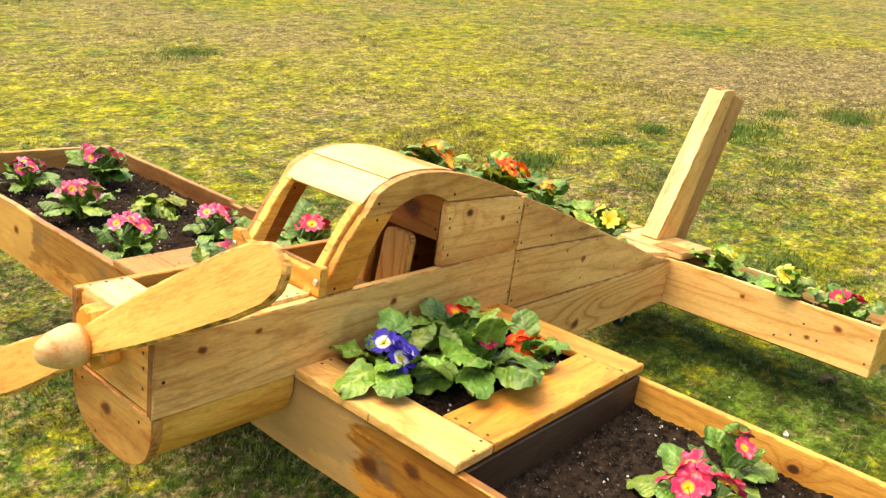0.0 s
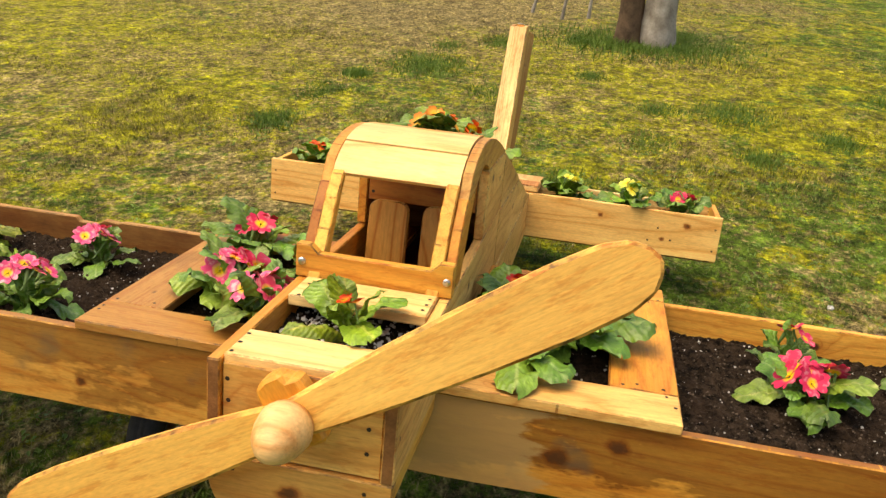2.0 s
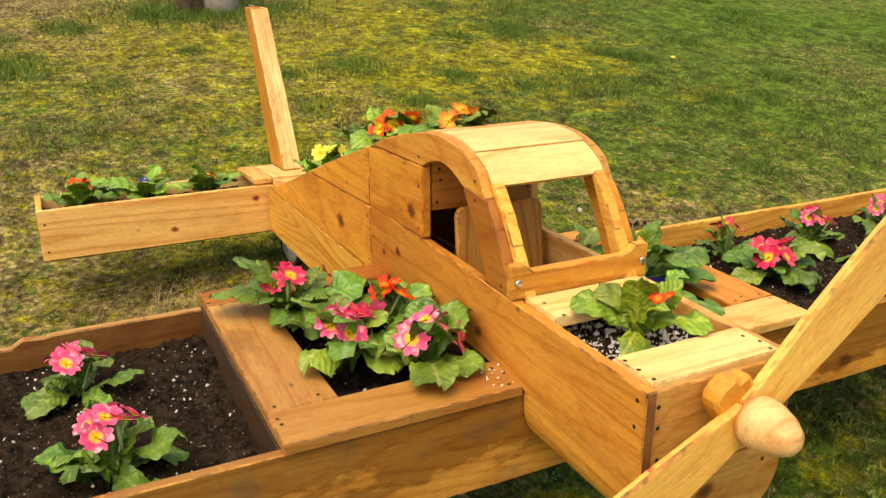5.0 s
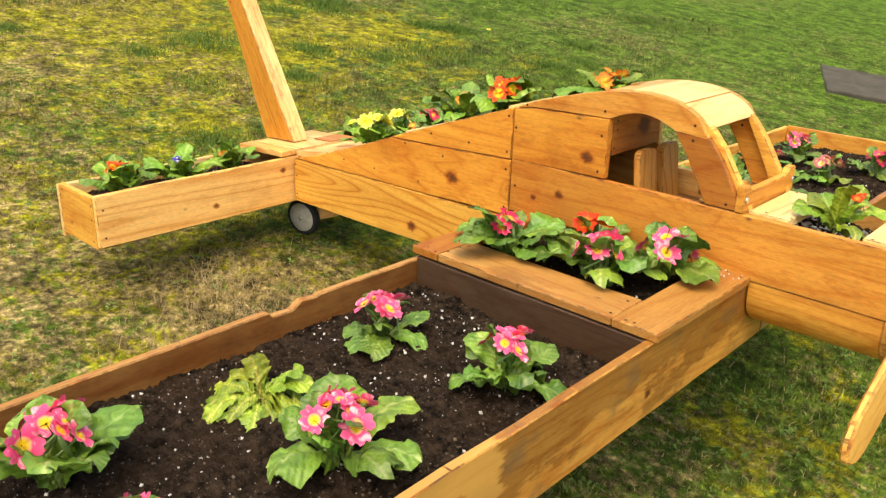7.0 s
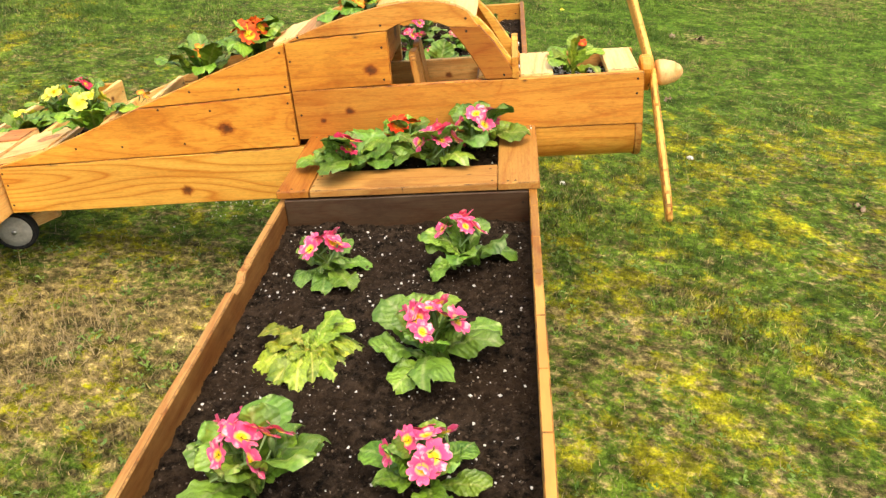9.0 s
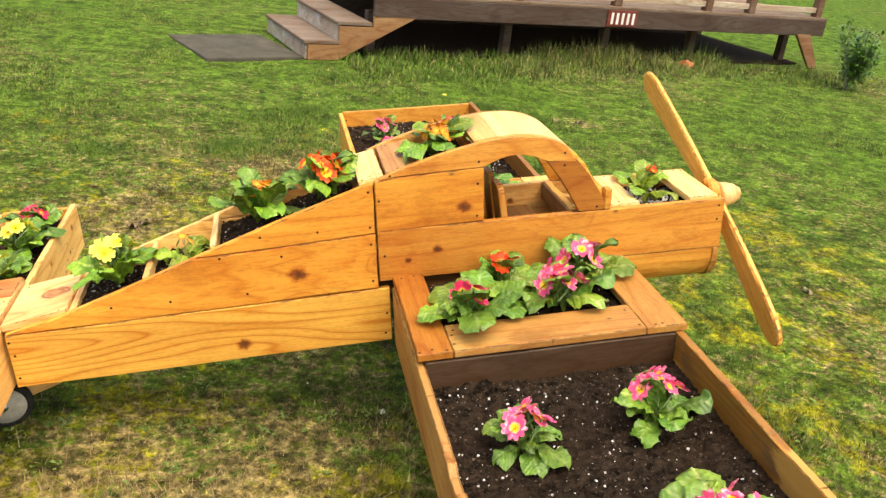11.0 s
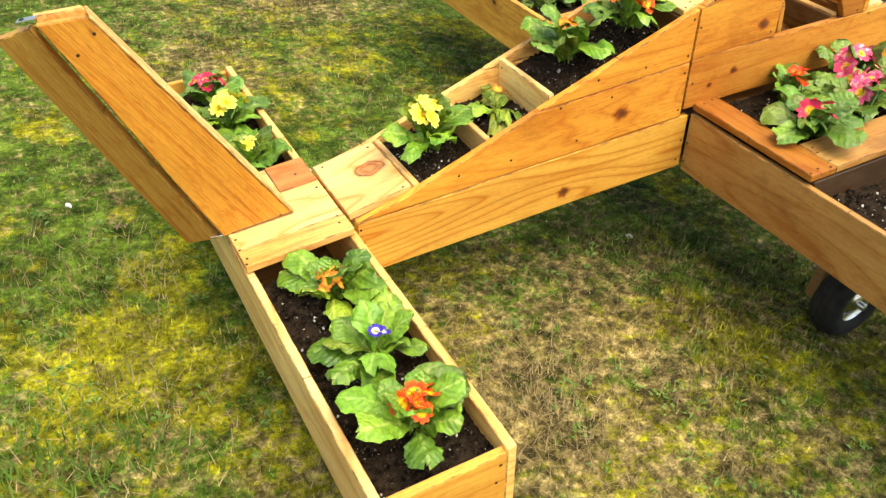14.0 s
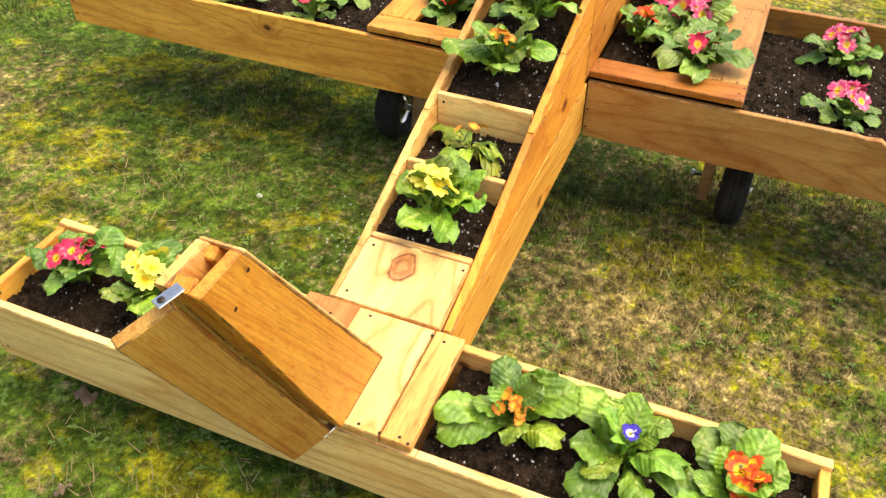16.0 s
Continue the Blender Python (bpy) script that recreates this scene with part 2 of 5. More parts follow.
def lawn_colour(nt, pos):
    """Grass, yellow moss and brown thatch in patches of a hand's width, the mix shifting over the yard."""
    off = vsum(nt, pos, (13.73, 7.31, 3.17))
    big = noise_of(nt, off, 0.6, 3.0, 0.6)
    small = noise_of(nt, off, 14.0, 5.0, 0.7)
    clump = noise_of(nt, off, 30.0, 4.0, 0.7)
    grit = noise_of(nt, vsum(nt, off, (4.1, 8.3, 0.0)), 55.0, 3.0, 0.7)
    green = mixed(nt, ramp(nt, small, [(0.36, 0.0), (0.64, 1.0)]), (0.036, 0.072, 0.008), (0.125, 0.200, 0.022))
    sp = nt.nodes.new("ShaderNodeSeparateXYZ")
    nt.links.new(pos, sp.inputs[0])
    far_side = calc(nt, "MULTIPLY", calc(nt, "ADD", calc(nt, "ADD", sp.outputs[1], calc(nt, "MULTIPLY", sp.outputs[0], 0.3)), calc(nt, "MULTIPLY", big, 1.6)), -0.4)
    fresh = ramp(nt, calc(nt, "ADD", far_side, -0.28), [(0.0, 0.0), (1.0, 1.0)])
    green = mixed(nt, fresh, green, mixed(nt, ramp(nt, small, [(0.34, 0.0), (0.66, 1.0)]), (0.042, 0.096, 0.010), (0.125, 0.215, 0.022)))
    moss = mixed(nt, ramp(nt, small, [(0.36, 0.0), (0.64, 1.0)]), (0.112, 0.116, 0.010), (0.385, 0.375, 0.016))
    straw = mixed(nt, ramp(nt, clump, [(0.36, 0.0), (0.64, 1.0)]), (0.085, 0.064, 0.030), (0.33, 0.255, 0.115))
    patch = noise_of(nt, scaled(nt, off, (1.25, 1.0, 1.0)), 5.2, 6.0, 0.72)
    yellow = spots(nt, pos, ((2.0, 0.1, 0.28), (1.5, 0.6, 0.3), (2.3, 0.75, 0.32), (3.4, 2.7, 1.1), (4.6, 5.3, 1.6), (1.8, 5.7, 1.6), (4.4, -0.6, 1.3), (3.9, -1.9, 1.1), (5.3, 2.4, 0.8), (5.6, -1.9, 1.0), (3.0, -0.8, 0.6), (1.0, 0.75, 0.22), (0.45, 0.5, 0.28)))
    # straw patches; the one at (0.7, 0.45) pales ground too deep in the wing's shade
    bare = spots(nt, pos, ((7.1, 1.5, 1.8), (4.8, 1.9, 0.7), (5.9, 1.5, 1.0), (1.12, 0.55, 0.28), (0.4, 0.9, 0.3), (-1.64, -3.65, 0.22), (-0.5, 1.5, 0.8), (-0.95, 0.9, 0.8), (-0.6, 0.5, 0.6), (0.05, 0.9, 0.55), (-0.1, 1.4, 0.5), (0.0, 0.5, 0.4), (0.7, 0.45, 0.4), (1.3, -1.5, 0.35), (0.6, -2.3, 0.35)))
    grassy = spots(nt, pos, ((-1.4, 0.6, 0.8), (-1.4, 1.8, 0.7), (0.8, -0.8, 0.6), (1.9, -0.9, 0.7)))
    lean = calc(nt, "MULTIPLY", calc(nt, "MAXIMUM", calc(nt, "MINIMUM", calc(nt, "ADD", sp.outputs[1], calc(nt, "MULTIPLY", sp.outputs[0], 0.25)), 2.0), -4.0), 0.015)
    shift = calc(nt, "ADD", calc(nt, "ADD", lean, calc(nt, "MULTIPLY", yellow, 0.075)), calc(nt, "ADD", calc(nt, "MULTIPLY", fresh, -0.075), calc(nt, "MULTIPLY", grassy, -0.035)))
    beyond = calc(nt, "MINIMUM", calc(nt, "MAXIMUM", calc(nt, "MULTIPLY", calc(nt, "SUBTRACT", sp.outputs[0], 2.5), 0.014), 0.0), 0.016)
    shift = calc(nt, "ADD", shift, beyond)
    f1 = calc(nt, "ADD", mixed(nt, 0.10, mixed(nt, 0.3, patch, big), grit), shift)
    col = mixed(nt, ramp(nt, f1, [(0.494, 0.0), (0.545, 0.95)]), green, moss)
    tuft = calc(nt, "SUBTRACT", noise_of(nt, vsum(nt, off, (31.0, 3.0, 0.0)), 3.4, 3.0, 0.55), calc(nt, "MULTIPLY", yellow, 0.05))
    col = mixed(nt, ramp(nt, tuft, [(0.57, 0.0), (0.66, 0.6)]), col, (0.034, 0.078, 0.009))
    thatch = mixed(nt, 0.5, mixed(nt, 0.5, noise_of(nt, scaled(nt, off, (1.1, 0.9, 1.0)), 5.0, 6.0, 0.74), noise_of(nt, off, 0.45, 2.0)), noise_of(nt, scaled(nt, off, (0.9, 1.1, 1.0)), 24.0, 5.0, 0.74))
    dried = calc(nt, "MINIMUM", calc(nt, "MAXIMUM", calc(nt, "MULTIPLY", calc(nt, "ADD", calc(nt, "SUBTRACT", sp.outputs[0], 3.0), calc(nt, "MULTIPLY", sp.outputs[1], 0.8)), 0.01), 0.0), 0.028)
    thatch = calc(nt, "ADD", thatch, dried)
    col = mixed(nt, ramp(nt, calc(nt, "SUBTRACT", calc(nt, "ADD", thatch, calc(nt, "MULTIPLY", bare, 0.07)), calc(nt, "MULTIPLY", fresh, 0.03)), [(0.50, 0.0), (0.57, 0.88)]), col, straw)
    col = mixed(nt, 1.0, col, ramp(nt, noise_of(nt, scaled(nt, off, (1.0, 1.1, 1.0)), 6.0, 4.0, 0.66), [(0.36, 0.58), (0.5, 1.03), (0.64, 1.5)]), "MULTIPLY")
    return mixed(nt, 0.65, col, ramp(nt, noise_of(nt, off, 30.0, 4.0, 0.75), [(0.34, 0.28), (0.5, 0.94), (0.66, 1.85)]), "MULTIPLY"), small


def make_ground():
    m, nt, b = nodes_of("lawn_soil", 0.95, 0.1)
    geo = nt.nodes.new("ShaderNodeNewGeometry")
    col, small = lawn_colour(nt, geo.outputs["Position"])
    fine = noise_of(nt, vsum(nt, geo.outputs["Position"], (5.37, 9.71, 2.3)), 70.0, 4.0, 0.7)
    col = mixed(nt, 0.85, col, ramp(nt, fine, [(0.3, 0.25), (0.5, 0.8), (0.7, 1.3)]), "MULTIPLY")
    nt.links.new(col, b.inputs["Base Color"])
    bumped(nt, b, mixed(nt, 0.5, fine, small), 0.8, 0.03)
    return m


def make_grass():
    m, nt, b = nodes_of("grass_blades", 0.6, 0.25)
    geo = nt.nodes.new("ShaderNodeNewGeometry")
    col, small = lawn_colour(nt, geo.outputs["Position"])
    r = geo.outputs["Random Per Island"]
    col = mixed(nt, ramp(nt, r, [(0.0, 0.0), (0.81, 0.04), (0.93, 0.72), (1.0, 0.3)]), col, (0.33, 0.26, 0.11))
    col = mixed(nt, ramp(nt, calc(nt, "FRACT", calc(nt, "MULTIPLY", r, 3.7)), [(0.84, 0.0), (0.93, 0.6)]), col, (0.075, 0.052, 0.03))
    col = mixed(nt, 0.9, col, ramp(nt, calc(nt, "FRACT", calc(nt, "MULTIPLY", r, 7.3)), [(0.0, 0.6), (0.6, 0.98), (1.0, 1.6)]), "MULTIPLY")
    nt.links.new(col, b.inputs["Base Color"])
    b.inputs["Subsurface Weight"].default_value = 0.0
    return m


def make_leaf():
    m, nt, b = nodes_of("primrose_leaf", 0.4, 0.5)
    vec, oi, tc = seeded(nt)
    sep = nt.nodes.new("ShaderNodeSeparateXYZ")
    nt.links.new(tc.outputs["Object"], sep.inputs[0])
    ay = calc(nt, "ABSOLUTE", sep.outputs[1])
    ph = calc(nt, "ADD", sep.outputs[0], calc(nt, "MULTIPLY", ay, -0.6))
    ph = calc(nt, "ADD", ph, calc(nt, "MULTIPLY", noise_of(nt, vec, 45.0, 3.0), 0.006))
    vein = calc(nt, "SINE", calc(nt, "MULTIPLY", ph, 700.0))
    n = noise_of(nt, vec, 22.0, 4.0)
    n2 = noise_of(nt, vec, 160.0, 3.0)
    base = mixed(nt, ramp(nt, n, [(0.3, 0.0), (0.7, 1.0)]), (0.050, 0.132, 0.014), (0.172, 0.320, 0.036))
    base = mixed(nt, ramp(nt, vein, [(0.3, 0.0), (1.0, 0.04)]), base, (0.20, 0.33, 0.09))
    base = mixed(nt, ramp(nt, ay, [(0.0006, 0.5), (0.0022, 0.0)]), base, (0.33, 0.42, 0.16))
    base = mixed(nt, 0.5, base, ramp(nt, n2, [(0.3, 0.5), (0.7, 1.3)]), "MULTIPLY")
    base = mixed(nt, 1.0, base, oi.outputs["Color"], "MULTIPLY")
    bright = calc(nt, "ADD", calc(nt, "MULTIPLY", oi.outputs["Random"], 0.6), 0.75)
    c = nt.nodes.new("ShaderNodeCombineXYZ")
    for i in range(3):
        nt.links.new(bright, c.inputs[i])
    base = mixed(nt, 1.0, base, c.outputs[0], "MULTIPLY")
    nt.links.new(base, b.inputs["Base Color"])
    cells = add(nt, "ShaderNodeTexVoronoi", Scale=190.0, Randomness=1.0)
    nt.links.new(vec, cells.inputs["Vector"])
    bumped(nt, b, mixed(nt, 0.8, vein, mixed(nt, 0.5, cells.outputs["Distance"], n2)), 0.7, 0.003)
    return m


def make_petal(name, inner, ring, outer, edge, r_eye=0.0065, r_ring=0.0105, pale=0.0):
    m, nt, b = nodes_of(name, 0.55, 0.25)
    vec, oi, tc = seeded(nt)
    flat = scaled(nt, tc.outputs["Object"], (1.0, 1.0, 0.0))
    ln = nt.nodes.new("ShaderNodeVectorMath")
    ln.operation = "LENGTH"
    nt.links.new(flat, ln.inputs[0])
    d = calc(nt, "ADD", ln.outputs["Value"], calc(nt, "MULTIPLY", calc(nt, "SUBTRACT", noise_of(nt, vec, 130.0, 2.0), 0.5), 0.004))
    d = calc(nt, "MULTIPLY", d, 40.0)
    e, r = r_eye * 40, r_ring * 40
    col = ramp(nt, d, [(e * 0.85, inner), (e * 1.08, ring), (r, ring), (r * 1.3, outer), (0.9, edge)])
    col = mixed(nt, 0.45, col, ramp(nt, noise_of(nt, vec, 60.0, 4.0), [(0.3, 0.65), (0.7, 1.2)]), "MULTIPLY")
    if pale:
        spot = calc(nt, "MULTIPLY", ramp(nt, noise_of(nt, vec, 85.0, 3.0), [(0.52, 0.0), (0.66, pale)]), ramp(nt, d, [(r * 1.2, 0.0), (r * 1.7, 1.0)]))
        col = mixed(nt, spot, col, (0.86, 0.50, 0.52))
    nt.links.new(col, b.inputs["Base Color"])
    return m


def make_soil():
    m, nt, b = nodes_of("potting_soil", 0.9, 0.08)
    geo = nt.nodes.new("ShaderNodeNewGeometry")
    p = geo.outputs["Position"]
    a = noise_of(nt, p, 45.0, 6.0, 0.7)
    c = noise_of(nt, p, 6.0, 3.0)
    col = mixed(nt, ramp(nt, a, [(0.38, 0.0), (0.66, 1.0)]), (0.005, 0.0038, 0.0028), (0.074, 0.050, 0.033))
    col = mixed(nt, ramp(nt, c, [(0.45, 0.0), (0.7, 0.6)]), col, (0.04, 0.024, 0.014))
    nt.links.new(col, b.inputs["Base Color"])
    bumped(nt, b, mixed(nt, 0.5, a, noise_of(nt, p, 140.0, 4.0, 0.7)), 1.0, 0.03)
    return m


WOOD = make_wood("cedar_board")
WOOD_PALE = make_wood("pale_board", 0.38, knots=False, lines=0.8, flecks=0.25, drawn=(0.6, 7.0), rings_per=9.0, mottle=0.45, late_wood=(0.76, 0.52, 0.31))
WOOD_LID = make_wood("smudged_pale_board", 0.36, knots=False, lines=0.9, flecks=0.2, drawn=(1.6, 7.0), rings_per=7.0, mottle=0.8, late_wood=(0.80, 0.55, 0.33))
WOOD_SOILED = make_wood("soil_stained_board", soiled=True)
WOOD_EDGE = make_wood("worn_board_edge", 0.6, knots=False, flecks=0.8, worn=True)
WOOD_FIGURED = make_wood("figured_board", 0.45, knots=False, lines=1.0, flecks=0.2, drawn=(0.7, 5.0), rings_per=24.0, mottle=0.6, late_wood=(0.70, 0.46, 0.26))
END_GRAIN = make_plain("end_grain", (0.16, 0.066, 0.02), (0.30, 0.135, 0.045), 35, 0.75, 0.2, 0.0, 0.5)
WOOD_FINE = make_wood("turned_wood", 0.42, knots=False, fine=1.3, lines=0.2, flecks=0.4, mottle=0.6)
WOOD_STRAIGHT = make_wood("straight_grained_board", 0.42, knots=False, fine=1.5, lines=0.8, flecks=0.5, drawn=(0.1, 22.0))
WOOD_WET_A = make_wood("rain_stained_board", 0.4, knots=False, stain=1.53)
WOOD_WET_B = make_wood("weather_stained_board", 0.36, knots=False, stain=1.12, wetness=0.8, dried=(0.74, 0.41, 0.10))
NAIL = make_plain("nail_head", (0.03, 0.022, 0.016), (0.06, 0.045, 0.035), 200, 0.5, 0.4, 0.6)
STEEL = make_plain("zinc_steel", (0.55, 0.56, 0.58), (0.72, 0.72, 0.72), 40, 0.3, 0.5, 1.0, 0.05)
RUBBER = make_plain("tyre_rubber", (0.012, 0.012, 0.013), (0.03, 0.029, 0.028), 30, 0.75, 0.3)
CHROME = make_plain("bright_rim", (0.75, 0.76, 0.78), (0.6, 0.6, 0.62), 8, 0.22, 0.5, 1.0, 0.03)
CREAM = make_plain("cream_plastic", (0.62, 0.60, 0.52), (0.42, 0.40, 0.33), 18, 0.5, 0.4)
SOIL = make_soil()
PERLITE = make_plain("perlite", (0.78, 0.77, 0.74), (0.55, 0.53, 0.5), 60, 0.9, 0.1)
BARK_CHIP = make_plain("bark_chips", (0.012, 0.008, 0.006), (0.21, 0.16, 0.118), 75, 0.9, 0.1)
LEAF = make_leaf()
STEM = make_plain("stem", (0.10, 0.19, 0.05), (0.18, 0.26, 0.09), 30, 0.5)
YEL = (0.80, 0.52, 0.015)
PETALS = {
    "pink": make_petal("pink_petals", YEL, (0.85, 0.42, 0.16), (0.80, 0.05, 0.19), (0.80, 0.11, 0.25), 0.0068, 0.0084, 0.85),
    "crimson": make_petal("crimson_petals", YEL, (0.85, 0.34, 0.08), (0.66, 0.02, 0.085), (0.58, 0.022, 0.09), 0.0062, 0.0078, 0.35),
    "red": make_petal("red_petals", YEL, (0.75, 0.18, 0.03), (0.52, 0.02, 0.012), (0.38, 0.012, 0.012)),
    "scarlet": make_petal("scarlet_petals", (0.8, 0.35, 0.02), (0.8, 0.2, 0.02), (0.72, 0.055, 0.008), (0.62, 0.03, 0.006)),
    "orange": make_petal("orange_petals", (0.8, 0.5, 0.03), (0.8, 0.42, 0.05), (0.75, 0.28, 0.03), (0.55, 0.15, 0.02)),
    "ember": make_petal("red_yellow_petals", (0.85, 0.6, 0.02), (0.8, 0.36, 0.02), (0.62, 0.035, 0.01), (0.71, 0.13, 0.012), 0.009, 0.0105),
    "yellow": make_petal("yellow_petals", (0.8, 0.5, 0.01), (0.85, 0.74, 0.06), (0.85, 0.76, 0.08), (0.85, 0.8, 0.16)),
    "blue": make_petal("blue_petals", (0.75, 0.7, 0.08), (0.85, 0.85, 0.88), (0.05, 0.03, 0.42), (0.035, 0.018, 0.3), 0.0058, 0.0098),
    "faded": make_petal("faded_pink_petals", YEL, (0.7, 0.5, 0.3), (0.5, 0.10, 0.14), (0.4, 0.16, 0.12)),
}
GROUND = make_ground()
GRASS = make_grass()
STRAW = make_plain("straw", (0.20, 0.145, 0.07), (0.42, 0.34, 0.19), 3, 0.8, 0.2, 0.0, 0.0)
CONCRETE = make_plain("concrete", (0.05, 0.047, 0.036), (0.10, 0.092, 0.072), 5, 0.9, 0.2)
OLD_WOOD = make_wood("weathered_wood", 0.8, knots=False)
BARK_DARK = make_plain("dark_bark", (0.05, 0.035, 0.022), (0.15, 0.10, 0.065), 9, 0.95, 0.1, 0.0, 1.0)
BARK = make_plain("bark", (0.17, 0.145, 0.115), (0.40, 0.37, 0.32), 9, 0.95, 0.1, 0.0, 1.0)
WHITE = make_plain("white_paint", (0.8, 0.8, 0.78), (0.66, 0.66, 0.64), 10, 0.5)

# ---- building helpers ----


def finish(bm, name, mats, parent=None, m=None, label=""):
    me = bpy.data.meshes.new(name)
    bm.normal_update()
    bm.to_mesh(me)
    bm.free()
    ob = new(name, me)
    for mat in mats if isinstance(mats, (list, tuple)) else [mats]:
        me.materials.append(mat)
    if parent:
        ob.parent = parent
    if m is not None:
        ob.matrix_basis = m
    if label:
        ob["label"] = label
    return ob


def part(name, bm, material, parent, label="", m=None):
    return finish(bm, name, material, parent, m, label)


def axes(o, ex, ey):
    """Local axes at o: x along ex, y along ey."""
    ex, ey = Vector(ex).normalized(), Vector(ey).normalized()
    ez = ex.cross(ey)
    m = Matrix((ex, ey, ez)).transposed().to_4x4()
    m.translation = o
    return m


def slab(pts, th, bevel=0.003, nails=(), wob=0.0, seed=0, knots=(), edge=0, end=0):
    """A flat outline of local x, y points, th thick along z, with eased edges and nail heads on both faces."""
    bm = bmesh.new()
    lay = bm.verts.layers.float.new("knot")
    rnd = random.Random(seed)
    out = []
    for i, p in enumerate(pts):
        q = pts[(i + 1) % len(pts)]
        n = max(1, int(math.dist(p, q) / 0.16)) if wob else 1
        for k in range(n):
            f = k / n
            j = wob if k else 0.0
            out.append((p[0] + (q[0] - p[0]) * f + rnd.uniform(-j, j), p[1] + (q[1] - p[1]) * f + rnd.uniform(-j, j)))
    vs = [bm.verts.new((x, y, 0)) for x, y in out]
    f = bm.faces.new(vs)
    if f.normal.z > 0 or sum(a[0] * b[1] - b[0] * a[1] for a, b in zip(out, out[1:] + out[:1])) > 0:
        bmesh.ops.reverse_faces(bm, faces=[f])
    r = bmesh.ops.extrude_face_region(bm, geom=[f])
    bmesh.ops.translate(bm, verts=[v for v in r["geom"] if isinstance(v, bmesh.types.BMVert)], vec=(0, 0, th))
    bmesh.ops.recalc_face_normals(bm, faces=bm.faces[:])
    if end:
        for f in bm.faces:
            f.normal_update()
            if abs(f.normal.x) > 0.9:
                f.material_index = end
    if bevel:
        old = bmesh.ops.bevel(bm, geom=bm.edges[:], offset=bevel, segments=1, affect="EDGES", clamp_overlap=True)
        for f in old["faces"]:
            f.material_index = edge
    for x, y in nails:
        for z in (-0.0006, th + 0.0006):
            c = [bm.verts.new((x + 0.0038 * math.cos(a), y + 0.0038 * math.sin(a), z)) for a in (k * math.pi / 3 for k in range(6))]
            if z < 0:
                c.reverse()
            bm.faces.new(c).material_index = 1
    for x, y, r in knots:
        wav = [rnd.uniform(0.8, 1.15) for _ in range(14)]
        rim = ((1.6, 0.0), (1.2, 0.3), (1.08, 0.92), (0.92, 0.55), (0.6, 0.72), (0.3, 0.5)) if r > 0.02 else ((1.8, 0.0), (1.2, 0.38), (0.98, 0.75), (0.4, 0.95))
        for z in (-0.0004, th + 0.0004):
            rings = []
            for g, val in rim:
                c = [bm.verts.new((x + 1.3 * r * g * w * math.cos(a), y + r * g * w * math.sin(a), z)) for w, a in zip(wav, (k * math.pi / 7 for k in range(14)))]
                for v in c:
                    v[lay] = val
                rings.append(c)
            for a_, b_ in zip(rings, rings[1:]):
                for k in range(14):
                    q = (a_[k], a_[(k + 1) % 14], b_[(k + 1) % 14], b_[k])
                    bm.faces.new(q[::-1] if z < 0 else q)
            bm.faces.new(rings[-1][::-1] if z < 0 else rings[-1])
    return bm


def rect(x0, y0, x1, y1):
    return [(x0, y0), (x1, y0), (x1, y1), (x0, y1)]


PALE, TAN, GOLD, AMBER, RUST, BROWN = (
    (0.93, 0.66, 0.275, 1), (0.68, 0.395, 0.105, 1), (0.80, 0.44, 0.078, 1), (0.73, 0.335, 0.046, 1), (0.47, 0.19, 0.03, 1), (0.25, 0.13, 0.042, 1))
LIGHT = (0.85, 0.51, 0.16, 1)
TH = 0.02
count = [0]


def board(name, pts, o, ex, ey, parent, tone=TAN, th=TH, nails=True, label="", mat=None, bevel=0.0023, wob=0.002, knots=(), end=0):
    """A sawn board: outline pts in its own x (grain) and y, at o, th thick."""
    count[0] += 1
    rnd = random.Random(count[0])
    xs, ys = [p[0] for p in pts], [p[1] for p in pts]
    heads = []
    if nails is True:
        for x in (min(xs) + 0.014, max(xs) - 0.014):
            for f in (0.2, 0.52, 0.8):
                if rnd.random() < 0.75:
                    heads.append((x + rnd.uniform(-0.006, 0.009), min(ys) + (max(ys) - min(ys)) * f + rnd.uniform(-0.015, 0.015)))
    elif nails:
        heads = nails
    ob = part(name, slab(pts, th, bevel, heads, wob, count[0], knots, 2, end), [mat or (WOOD_PALE if tone == PALE else WOOD), NAIL, WOOD_EDGE, END_GRAIN], parent, label, axes(o, ex, ey))
    k = rnd.uniform(0.92, 1.08)
    ob.color = (tone[0] * k, tone[1] * k, tone[2] * k, 1)
    return ob


X, Y, Z = (1, 0, 0), (0, 1, 0), (0, 0, 1)


def lathe(profile, seg=24, closed=False):
    """Turns (radius, height) pairs round z."""
    bm = bmesh.new()
    rings = [[bm.verts.new((r * math.cos(a), r * math.sin(a), h)) for a in (2 * math.pi * k / seg for k in range(seg))] for r, h in profile]
    pairs = list(zip(rings, rings[1:])) + ([(rings[-1], rings[0])] if closed else [])
    for a, b in pairs:
        for k in range(seg):
            bm.faces.new((a[k], a[(k + 1) % seg], b[(k + 1) % seg], b[k]))
    if not closed:
        bm.faces.new(rings[0][::-1])
        bm.faces.new(rings[-1])
    for f in bm.faces:
        f.smooth = True
    bmesh.ops.recalc_face_normals(bm, faces=bm.faces[:])
    return bm


def box(bm, x0, y0, z0, x1, y1, z1):
    m = Matrix.Translation(((x0 + x1) / 2, (y0 + y1) / 2, (z0 + z1) / 2)) @ Matrix.Diagonal((x1 - x0, y1 - y0, z1 - z0, 1))
    return bmesh.ops.create_cube(bm, size=1, matrix=m)


